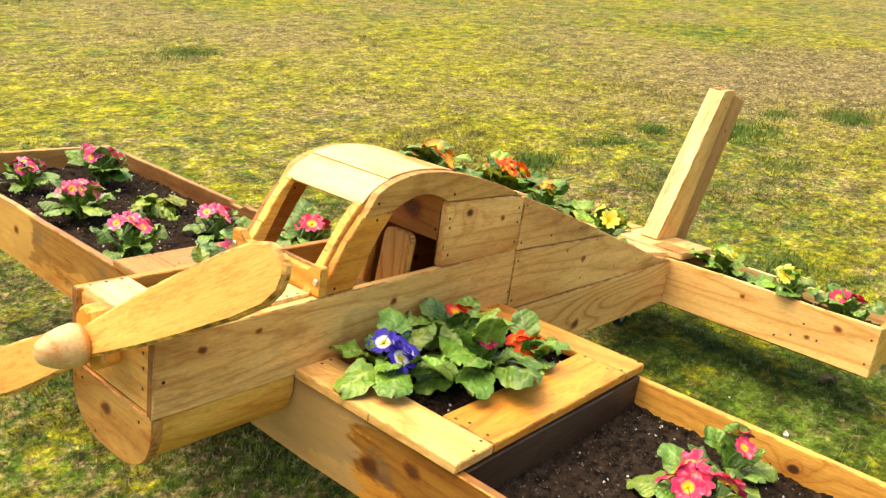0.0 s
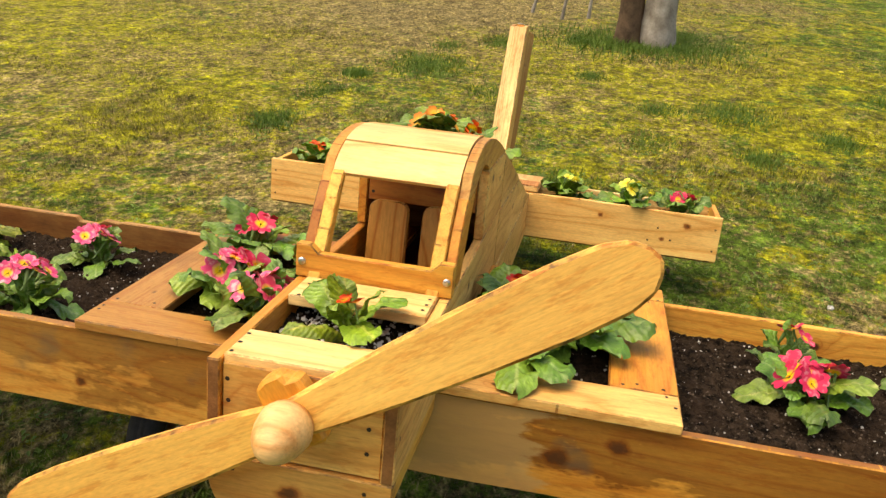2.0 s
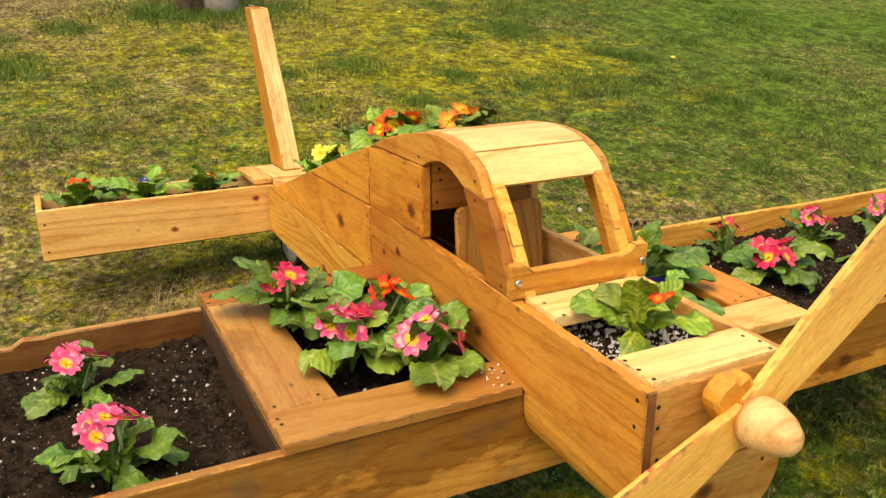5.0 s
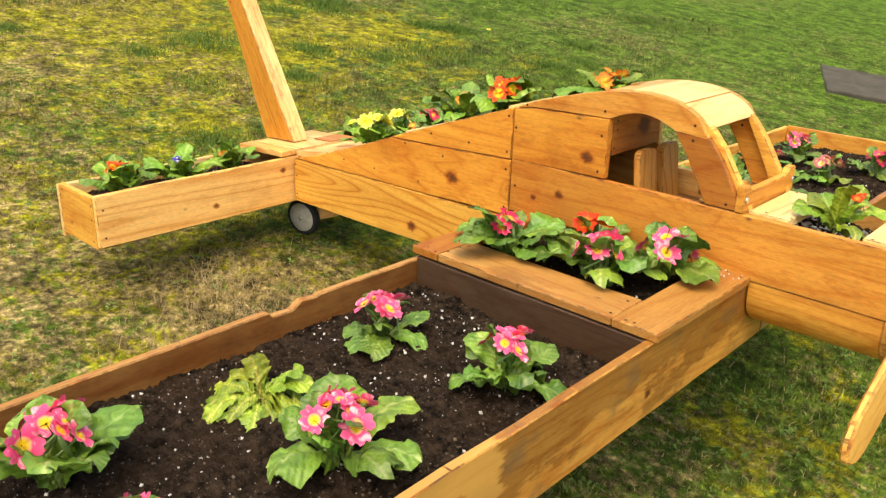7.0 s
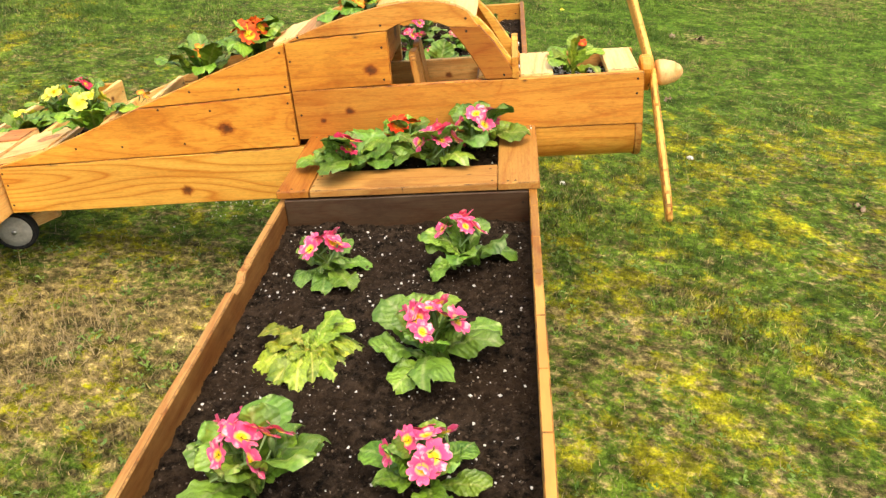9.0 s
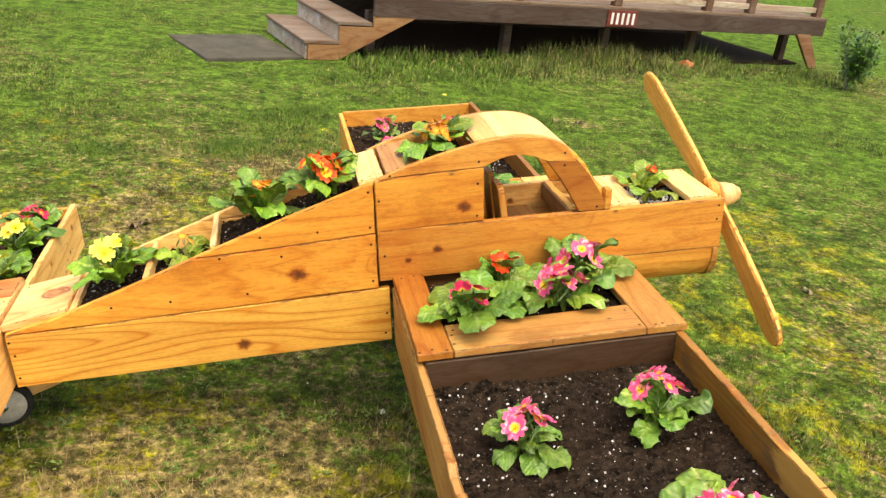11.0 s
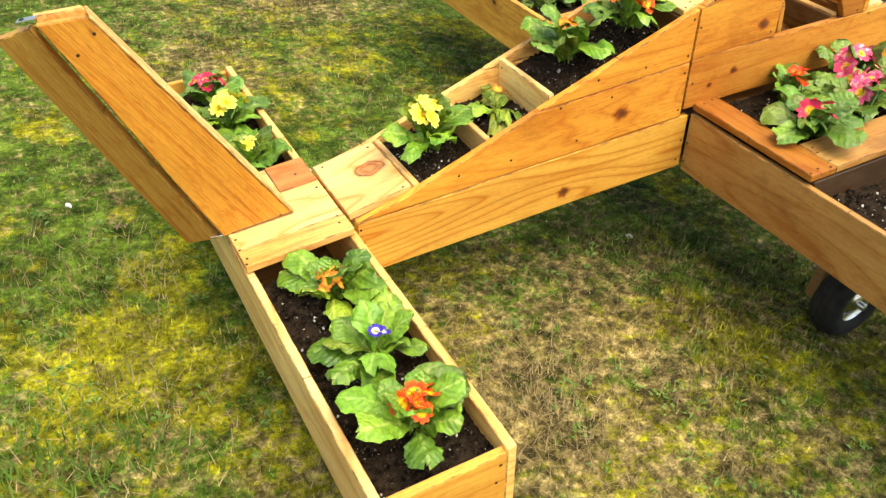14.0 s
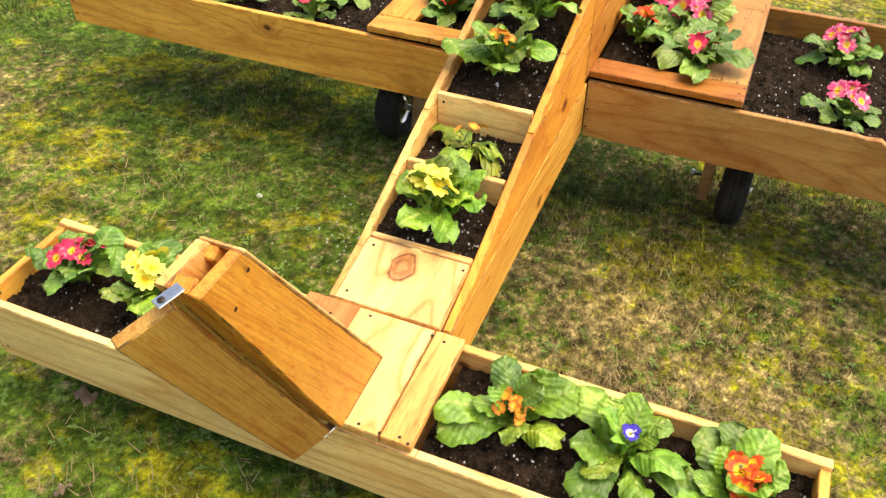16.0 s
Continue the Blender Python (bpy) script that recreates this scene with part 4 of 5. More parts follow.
# propeller
hub = [(-0.05, -0.028), (0.02, -0.037), (0.046, -0.036), (0.058, -0.028), (0.064, -0.012), (0.064, 0.012), (0.052, 0.017), (0.05, 0.034), (0.03, 0.037), (-0.05, 0.028)]
prop = part("propeller", slab(hub, 0.034, 0.006), [WOOD_FINE, NAIL], plane, "carved wooden two-bladed propeller with a notched hub",
            axes((-0.112, -0.004, 0.660), (0, math.cos(1.005), math.sin(1.005)), (0, -math.sin(1.005), math.cos(1.005))))
prop.color = AMBER
pin = prop.matrix_basis.inverted()
for s, ang, back in ((1, math.radians(147.6), 0.055), (-1, math.radians(-30.5), 0.012)):
    L = 0.53
    half = [(0.0, 0.027), (0.06, 0.033), (0.16, 0.041), (0.28, 0.047), (0.40, 0.05), (0.47, 0.047), (0.505, 0.036), (0.522, 0.019), (0.53, 0.0)]
    bl = half + [(x, -w) for x, w in half[-2::-1]]
    d = Vector((back, math.cos(ang) * L, math.sin(ang) * L)).normalized()
    across = Vector((-0.12 * s, -math.sin(ang), math.cos(ang))).normalized()
    across = (across - d * across.dot(d)).normalized()
    n_ = d.cross(across)
    o_ = Vector((-0.118, -0.004, 0.660)) - n_ * 0.009
    bl_ob = board("blade", bl, o_, d, across, prop, (0.87, 0.51, 0.12), th=0.018, nails=False, wob=0, bevel=0.005, mat=WOOD_FINE)
    bl_ob.matrix_basis = pin @ bl_ob.matrix_basis
spin = part("spinner", lathe([(0.036, 0), (0.039, 0.012), (0.037, 0.03), (0.031, 0.052), (0.02, 0.07), (0.008, 0.078)], 22), WOOD_PALE, prop, "carved nose cone", pin @ axes((-0.128, -0.004, 0.660), Y, Z) @ pose(0, 0, 0, 180, 0, 0))
spin.color = (0.84, 0.55, 0.24, 1)
part("axle_bolt", lathe([(0.006, 0), (0.006, 0.045)], 10), STEEL, prop, "steel bolt", pin @ axes((-0.1, -0.004, 0.660), Y, Z))

# tailplane
S0, S1, SB, SA = 1.938, 2.21, 0.872, -0.838
tail = tray("tailplane", (S0 + TH, SA + TH, 0.335, S1 - TH, SB - TH, 0.35), "narrow plank tail box filled with soil")
board("front_board", rect(0, 0, SB - SA, 0.165), (S0, SA, 0.345), Y, Z, tail, (0.95, 0.61, 0.21), mat=WOOD_PALE, knots=[(1.02, 0.125, 0.008), (1.30, 0.05, 0.007), (0.12, 0.12, 0.009), (0.43, 0.12, 0.006), (0.2, 0.06, 0.006)], nails=[(0.02, 0.04), (0.02, 0.12), (1.69, 0.03), (1.69, 0.12), (0.25, 0.05), (0.3, 0.03), (0.22, 0.1), (0.17, 0.06)])
board("back_board", rect(0, 0, SB - SA, 0.175), (S1 - TH, SA, 0.318), Y, Z, tail, PALE)
for y in (SA, SB - TH):
    board("end_board", rect(0, 0, S1 - S0 - 2 * TH, 0.165), (S0 + TH, y + TH, 0.335), X, Z, tail, GOLD)
tl = (0.995, 0, -0.06)
board("tail_cover", rect(0, 0, 0.262, 0.285), (1.946, -0.17, 0.513), tl, Y, tail, PALE, mat=WOOD_LID)
board("tail_cover", rect(0, 0, 0.262, 0.062), (1.946, 0.118, 0.514), tl, Y, tail, LIGHT)
board("tail_cover", rect(0, 0, 0.10, 0.12), (1.949, -0.168, 0.5335), tl, Y, tail, (0.60, 0.29, 0.09), th=0.004, nails=[(0.04, 0.07)])

# fin: a tapered hollow box, and a rudder board hinged behind it
fin = part("fin", slab([(2.048, 0.528), (2.2, 0.52), (2.20, 0.524), (2.05, 0.534)], 0.05, 0.001), [WOOD, NAIL], plane, "hollow leaning tail fin of planks", axes((0, 0.049, 0), X, Z))
fin.color = BROWN
fiv = fin.matrix_basis.inverted()


def in_fin(name, pts, o, ex, ey, tone, **kw):
    ob = board(name, pts, o, ex, ey, fin, tone, **kw)
    ob.matrix_basis = fiv @ ob.matrix_basis
    return ob


FIN = ((2.044, 0.530), (2.218, 0.518), (2.463, 1.079), (2.370, 1.082))
up = Vector((FIN[3][0] - FIN[0][0], 0, FIN[3][1] - FIN[0][1])).normalized()
across = Vector((up.z, 0, -up.x))


def fin_side(y, tone):
    o = Vector((FIN[0][0], y, FIN[0][1]))
    pts = [((Vector((x, y, z)) - o).dot(up), max((Vector((x, y, z)) - o).dot(across), 0.0062)) for x, z in FIN]
    in_fin("fin_side", pts, o, up, across, tone, th=0.018, mat=WOOD_STRAIGHT, nails=[(0.02, 0.03), (0.02, 0.1), (0.61, 0.02), (0.6, 0.07)])


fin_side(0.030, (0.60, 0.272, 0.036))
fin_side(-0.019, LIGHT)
in_fin("fin_front", rect(0.002, 0, 0.636, 0.067), Vector((FIN[0][0], -0.019, FIN[0][1])) + across * 0.006, up, Y, PALE, th=0.006, nails=False, mat=WOOD_STRAIGHT)
in_fin("fin_core", rect(0.004, 0, 0.634, 0.0305), Vector((FIN[0][0], -0.0188, FIN[0][1])) + across * 0.0265, up, Y, GOLD, th=0.02, nails=False, mat=WOOD_STRAIGHT)
bk = Vector((FIN[2][0] - FIN[1][0], 0, FIN[2][1] - FIN[1][1])).normalized()
in_fin("fin_back", rect(0.004, 0, 0.606, 0.0305), Vector((FIN[1][0] - 0.001, -0.0008, FIN[1][1])), bk, Y, AMBER, th=0.024, nails=False, mat=WOOD_STRAIGHT)
rb = Vector((0.248, -0.012, 0.561)).normalized()
ra = Vector((0.0495, -0.034, -0.0226)).normalized()
in_fin("rudder", [(0, 0), (0.613, 0), (0.613, 0.080), (0.008, 0.080)], Vector((2.231, 0.007, 0.504)) - ra * 0.016, rb, ra, (0.45, 0.265, 0.06), th=0.02, nails=False, mat=WOOD_STRAIGHT)
for o_, ex, ey in (((2.474, 0.014, 1.0815), (0.90, -0.38, -0.17), (0.38, 0.92, 0)), ((2.226, 0.024, 0.5125), (0.90, -0.3, -0.1), (0.3, 0.95, 0))):
    hb = boxed("hinge", (-0.018, -0.009, -0.001, 0.018, 0.009, 0.0015), STEEL, fin, "zinc hinge plate", fiv @ axes(o_, ex, ey), bevel=0.0007)
    part("screw", lathe([(0.005, 0.0015), (0.0045, 0.003), (0.002, 0.0034)], 10), NAIL, hb, "dark screw head", Matrix.Translation((0.009, 0, 0)))

# wheels and legs
back_to = TILT.inverted()
for s in (-1, 1):
    leg = boxed("leg", (-0.045, -0.018, 0.06, 0.045, 0.018, 0.352), WOOD, plane, "square wooden undercarriage leg", back_to @ pose(0.04, s * 0.515, 0, 0, 0, 0), tone=(0.40, 0.27, 0.13, 1))
    part("axle_nut", lathe([(0.006, 0.0), (0.006, 0.026), (0.013, 0.0265), (0.013, 0.036), (0.004, 0.038)], 6), STEEL, plane, "bright zinc axle nut", back_to @ pose(0.03, s * 0.498, 0.125, 90 * s, 0, 0))
    prof = [(0.062, -0.036), (0.088, -0.044), (0.108, -0.04), (0.119, -0.026), (0.122, -0.012), (0.1195, -0.010), (0.1195, -0.005), (0.122, -0.003), (0.122, 0.003), (0.1195, 0.005), (0.1195, 0.010), (0.122, 0.012), (0.119, 0.026), (0.108, 0.04), (0.088, 0.044), (0.062, 0.036)]
    wheel = part("wheel", lathe([(0.011, -0.055), (0.011, 0.05)], 12), STEEL, plane, "pneumatic wheel with a bright rim", back_to @ pose(0.05, s * 0.606, 0.119, 90, 0, 0))
    part("tyre", lathe(prof, 36, True), RUBBER, wheel, "black treaded rubber tyre")
    part("rim", lathe([(0.018, -0.036), (0.03, -0.030), (0.05, -0.012), (0.064, -0.034), (0.067, -0.036), (0.067, 0.036), (0.064, 0.034), (0.05, 0.012), (0.03, 0.030), (0.018, 0.036)], 30), CHROME, wheel, "bright metal rim")
tw = part("tail_wheel", lathe([(0.008, -0.022), (0.008, 0.022)], 10), STEEL, plane, "small cream tail wheel with a black tyre", back_to @ pose(1.428, 0.04, 0.076, 90, 0, 12) @ Matrix.Scale(1.08, 4))
part("tyre", lathe([(0.052, -0.013), (0.060, -0.015), (0.066, -0.009), (0.067, 0.0), (0.066, 0.009), (0.060, 0.015), (0.052, 0.013)], 28, True), RUBBER, tw, "thin black tyre")
part("rim", lathe([(0.012, -0.019), (0.02, -0.017), (0.03, -0.012), (0.054, -0.0125), (0.054, 0.0125), (0.03, 0.012), (0.02, 0.017), (0.012, 0.019)], 28), CREAM, tw, "cream plastic disc")
boxed("tail_wheel_fork", (-0.14, -0.012, -0.022, 0.012, 0.012, 0.022), WOOD, plane, "short wooden fork", back_to @ pose(1.413, 0.0, 0.08, 0, 28, 0), tone=PALE)

# ---- soil, perlite and plants ----


def grain(x, y, size, k):
    """Smooth random heights, 0 to 1, with cells of the given size."""
    u, v = np.asarray(x) / size + 17.3 * k, np.asarray(y) / size - 9.1 * k
    i, j = np.floor(u), np.floor(v)
    f, g = u - i, v - j
    f, g = f * f * (3 - 2 * f), g * g * (3 - 2 * g)

    def cell(a, b):
        return np.mod(np.sin(a * 127.1 + b * 311.7 + k) * 43758.5453, 1.0)

    return (cell(i, j) * (1 - f) + cell(i + 1, j) * f) * (1 - g) + (cell(i, j + 1) * (1 - f) + cell(i + 1, j + 1) * f) * g


def lumps(x, y, k):
    return 1.3 * grain(x, y, 0.09, k) + 1.2 * grain(x, y, 0.035, k + 1) + 0.9 * grain(x, y, 0.016, k + 2) - 1.7


def soil_bed(x0, x1, y0, y1, z0, z1, amp, seeds, perl, label, chips=0):
    """A bed of potting soil from z0 at x0 to z1 at x1, with white perlite and bark lying on it."""
    rg = np.random.default_rng(seeds)
    nx, ny = max(4, int((x1 - x0) / 0.0055)), max(4, int((y1 - y0) / 0.0055))
    gx, gy = np.meshgrid(np.linspace(x0, x1, nx), np.linspace(y0, y1, ny), indexing="ij")

    def top(x, y):
        return z0 + (z1 - z0) * (x - x0) / (x1 - x0) + amp * lumps(x, y, seeds) * 1.5

    gz = top(gx, gy) + rg.normal(0, 0.0024, gx.shape)
    v = np.stack([gx, gy, gz], -1).reshape(-1, 3)
    i = (np.arange(nx - 1)[:, None] * ny + np.arange(ny - 1)[None]).ravel()
    f = np.stack([i, i + ny, i + ny + 1, i + 1], 1)
    me = bpy.data.meshes.new("soil")
    me.from_pydata(v.tolist(), [], f.tolist())
    me.polygons.foreach_set("use_smooth", [True] * len(f))
    me.materials.append(SOIL)
    ob = tagged(new("potting_soil", me), label, "soil", kind="stuff")
    ob.matrix_basis = TILT
    for name, num, mat, big, flat in (("perlite", int(perl * 1.3), PERLITE, 0.0042 if seeds == 5 else 0.0025, 0.8), ("bark_chips", chips * 17, BARK_CHIP, 0.0022, 0.5)):
        if not num:
            continue
        vs, fs = [], []
        for k in range(num):
            x, y = rg.uniform(x0 + 0.01, x1 - 0.01), rg.uniform(y0 + 0.01, y1 - 0.01)
            if name == "perlite" and float(grain(x, y, 0.07, seeds + 3)) < 0.45 * rg.uniform(0.4, 1.6):
                x, y = rg.uniform(x0 + 0.01, x1 - 0.01), rg.uniform(y0 + 0.01, y1 - 0.01)
            c = Vector((x, y, float(top(x, y)) + 0.0005))
            r = big * (0.4 + 1.5 * rg.uniform() ** 2.2)
            e = Euler(rg.uniform(0, 6.3, 3) * ((0.12, 0.12, 1.0) if flat < 0.5 else (1, 1, 1))).to_matrix()
            b = len(vs)
            long = 1.5 if flat < 0.5 else 1.0
            for d in ((1, 0, 0), (-1, 0, 0), (0, 1, 0), (0, -1, 0), (0, 0, 1), (0, 0, -1)):
                q = e @ Vector((d[0] * r * rg.uniform(0.7, 1.3) * long, d[1] * r * rg.uniform(0.7, 1.2), d[2] * r * flat))
                vs.append(c + q)
            for t in ((0, 2, 4), (2, 1, 4), (1, 3, 4), (3, 0, 4), (2, 0, 5), (1, 2, 5), (3, 1, 5), (0, 3, 5)):
                fs.append([b + j for j in t])
        me = bpy.data.meshes.new(name)
        me.from_pydata(vs, [], fs)
        me.materials.append(mat)
        o2 = new(name, me)
        o2.parent = ob
        o2["kind"] = "stuff"
    return ob


yi = HW - TH
soil_bed(FX0 + TH, FX1 - TH, 0.565, WB - TH, 0.465, 0.47, 0.006, 1, 420, "dark crumbly potting soil flecked with white perlite", 260)
soil_bed(FX0 + TH, FX1 - TH, WA + TH, -0.565, 0.465, 0.468, 0.006, 2, 300, "dark crumbly potting soil flecked with white perlite", 260)
soil_bed(FX0 + TH, FX1 - TH, HW, 0.545, 0.532, 0.528, 0.005, 3, 90, "dark potting soil under the wing's lid")
soil_bed(FX0 + TH, FX1 - TH, -0.545, -HW, 0.532, 0.528, 0.005, 4, 90, "dark potting soil under the wing's lid")
soil_bed(-0.035, 0.255, -yi, yi, 0.655, 0.665, 0.004, 5, 620, "soil thickly flecked with perlite in the nose box", 30)
soil_bed(S0 + TH, S1 - TH, SA + TH, -0.17, 0.462, 0.45, 0.005, 6, 70, "dark potting soil in the tail box", 60)
soil_bed(S0 + TH, S1 - TH, 0.18, SB - TH, 0.462, 0.45, 0.005, 7, 90, "dark potting soil in the tail box", 60)
soil_bed(1.565, 1.745, -yi, yi, 0.565, 0.54, 0.004, 8, 60, "potting soil in a tail compartment", 30)
soil_bed(1.383, 1.548, -yi, yi, 0.61, 0.595, 0.004, 9, 70, "potting soil in a tail compartment", 30)
soil_bed(0.985, 1.366, -yi, yi, 0.768, 0.662, 0.004, 10, 90, "potting soil in a tail compartment", 40)
soil_bed(0.67, 0.80, -yi, yi, 0.872, 0.85, 0.004, 11, 30, "potting soil behind the cabin roof", 10)


def leaf_mesh(seed, curl, wave, crumple=1.0):
    """A primrose leaf 0.1 long: round-tipped blade narrowing to a winged stalk, corrugated along its side veins, with a scalloped edge."""
    rd = random.Random(seed)
    bm = bmesh.new()
    rows = []
    ph, bend, n = rd.uniform(0, 6), rd.uniform(-0.014, 0.014), 30
    cup, fret = rd.uniform(-0.014, 0.012), rd.uniform(0.03, 0.075)
    wide = rd.uniform(0.035, 0.042)
    for k in range(n + 1):
        u = k / n
        b = max(0.0, (u - 0.12) / 0.88)
        w = 0.0042 + wide * b**0.85 * max(0.0, 1 - b**4.5) ** 0.6
        w = w if k < n else 0.004
        row = []
        for j in range(-4, 5):
            v = j / 4
            x = 0.1 * u + 0.006 * abs(v) * (0.55 - u)
            y = w * v * (1 + fret * (math.sin(u * 58 + ph + j) + 0.6 * math.sin(u * 27 - j)) * (abs(j) == 4)) + bend * u * u
            rib = math.sin((x - 0.6 * abs(w * v)) * 700 + 0.5 * math.sin(9 * u + ph))
            z = 0.048 * u - (0.034 + 0.062 * curl) * u * u + cup * v * v * (1 - 1.5 * u * (0.4 + curl) * (cup > 0))
            z += wave * 0.0066 * math.sin(u * 12 + ph + v * 1.7) * v * v + crumple * (0.0024 * math.sin(u * 23 + 5 * v + 2 * ph) + 0.0016 * math.sin(u * 41 - 9 * v + ph))
            z += (0.00032 * rib * min(1.0, 2.2 * abs(v)) - 0.0009 * (j == 0)) * (b > 0.1)
            row.append(bm.verts.new((x, y, z)))
        rows.append(row)
    for a, b in zip(rows, rows[1:]):
        for j in range(8):
            bm.faces.new((a[j], b[j], b[j + 1], a[j + 1])).smooth = True
    me = bpy.data.meshes.new("leaf")
    bm.to_mesh(me)
    bm.free()
    me.materials.append(LEAF)
    return me


LEAVES = [leaf_mesh(k, (0.0, 0.3, 0.55, 0.8)[k % 4], (0.7, 1.0, 1.4)[k % 3]) for k in range(12)]
LIMP = [leaf_mesh(40 + k, 1.2, 2.6, 2.6) for k in range(4)]


def flower_mesh(kind, seed):
    """Five notched petals round a small tube, with a short stalk below."""
    rd = random.Random(seed)
    bm = bmesh.new()
    for p in range(5):
        a = 2 * math.pi * p / 5 + rd.uniform(-0.08, 0.08)
        tilt = rd.uniform(-0.1, 0.25)
        grid = []
        for k in range(5):
            r = 0.0014 + 0.0222 * k / 4
            half = (0.66, 0.66, 0.68, 0.64, 0.40)[k] * (0.95 + rd.uniform(-0.05, 0.05))
            row = []
            for j in (-1, -0.5, 0, 0.5, 1):
                rr = r - (0.0035 if (k == 4 and j == 0) else 0) + (0.0007 * rd.uniform(-1, 1) if k > 2 else 0)
                t = a + half * j
                z = 0.0025 * (k / 4) ** 2 * (1 + 3 * tilt) - 0.0028 * (1 - k / 4) ** 2 + 0.0012 * math.cos(j * 3) * k / 4 + 0.0004 * p
                row.append(bm.verts.new((rr * math.cos(t), rr * math.sin(t), z)))
            grid.append(row)
        for x, y in zip(grid, grid[1:]):
            for j in range(4):
                bm.faces.new((x[j], y[j], y[j + 1], x[j + 1])).smooth = True
    ring = [[bm.verts.new((r * math.cos(t), r * math.sin(t), z)) for t in (0, 1.57, 3.14, 4.71)] for r, z in ((0.0025, -0.003), (0.002, -0.016), (0.0013, -0.05))]
    for x, y in zip(ring, ring[1:]):
        for j in range(4):
            f = bm.faces.new((x[j], y[j], y[(j + 1) % 4], x[(j + 1) % 4]))
            f.material_index = 1
    me = bpy.data.meshes.new("flower")
    bm.to_mesh(me)
    bm.free()
    me.materials.append(PETALS[kind])
    me.materials.append(STEM)
    return me


FLOWERS = {k: [flower_mesh(k, 7 * i + 1) for i in range(3)] for k in PETALS}
EYE = lathe([(0.0006, -0.0005), (0.0016, 0.0005), (0.0013, 0.0016)], 8)
EYE_ME = bpy.data.meshes.new("eye")
EYE.to_mesh(EYE_ME)
EYE.free()
EYE_ME.materials.append(PETALS["orange"])
BUD = lathe([(0.0022, -0.03), (0.0034, -0.012), (0.0045, -0.002), (0.0034, 0.007), (0.0012, 0.011)], 7)
BUD_ME = bpy.data.meshes.new("bud")
BUD.to_mesh(BUD_ME)
BUD.free()
BUD_ME.materials.append(STEM)


def wood_height(x, y):
    """The top of the boards at each place in the aircraft's plan, -1 where there are none."""
    h = np.full(x.shape, -1.0)

    def lay(where, z):
        h[where] = np.maximum(h, z)[where]

    in_wing = (x > FX0) & (x < FX1) & (y > WA) & (y < WB)
    rim = (x < FX0 + TH) | (x > FX1 - TH) | (y < WA + TH) | (y > WB - TH) | (np.abs(np.abs(y) - 0.555) < 0.01)
    lay(in_wing & rim, 0.545)
    lay(in_wing & (np.abs(y) < 0.563) & ((x < 0.34) | (x > 0.821) | (np.abs(y) > 0.439)), 0.569)
    side = (np.abs(y) < HW) & (np.abs(y) > HW - TH)
    lay(side & (x > -0.073) & (x < 0.64), 0.708)
    lay(side & (x >= 0.64) & (x < 1.925), np.interp(x, (0.64, 0.70, 0.80, 0.946, 1.19, 1.43, 1.79, 1.925), (0.93, 0.925, 0.90, 0.85, 0.762, 0.677, 0.547, 0.513)))
    inner = np.abs(y) <= HW - TH
    lay(inner & (((x > -0.07) & (x < 0.028)) | ((x > 0.18) & (x < 0.275))), 0.713)
    lay(inner & (x > 0.39) & (x < 0.67), np.interp(x, (0.39, 0.45, 0.55, 0.67), (0.88, 0.93, 0.942, 0.93)))
    lay(inner & (x > 0.80) & (x < 0.98), 0.86)
    for xd, z in ((1.366, 0.704), (1.548, 0.63), (1.745, 0.56)):
        lay(inner & (np.abs(x - xd - 0.008) < 0.009), z)
    in_tail = (x > S0) & (x < S1) & (y > SA) & (y < SB)
    lay(in_tail & ((x < S0 + TH) | (y < SA + TH) | (y > SB - TH)), 0.513)
    lay(in_tail & (x > S1 - TH), 0.496)
    lay(in_tail & (y > -0.17) & (y < 0.18), 0.535)
    return h


def lift_clear(top, lf):
    """Raise a leaf, and shrink it if it must be, until it lies over the boards beside it."""
    co = np.empty(len(lf.data.vertices) * 3, np.float32)
    lf.data.vertices.foreach_get("co", co)
    co = np.c_[co.reshape(-1, 3), np.ones(len(co) // 3)]
    base = np.array(TILT.inverted() @ top.matrix_basis)
    for k in range(14):
        p = co @ (base @ np.array(lf.matrix_basis)).T
        if not np.any(p[:, 2] < wood_height(p[:, 0], p[:, 1]) + 0.003):
            return
        lf.matrix_basis = lf.matrix_basis @ (pose(0, 0, 0, 0, -6, 0) if k % 3 < 2 else Matrix.Diagonal((0.93, 0.93, 0.93, 1)))


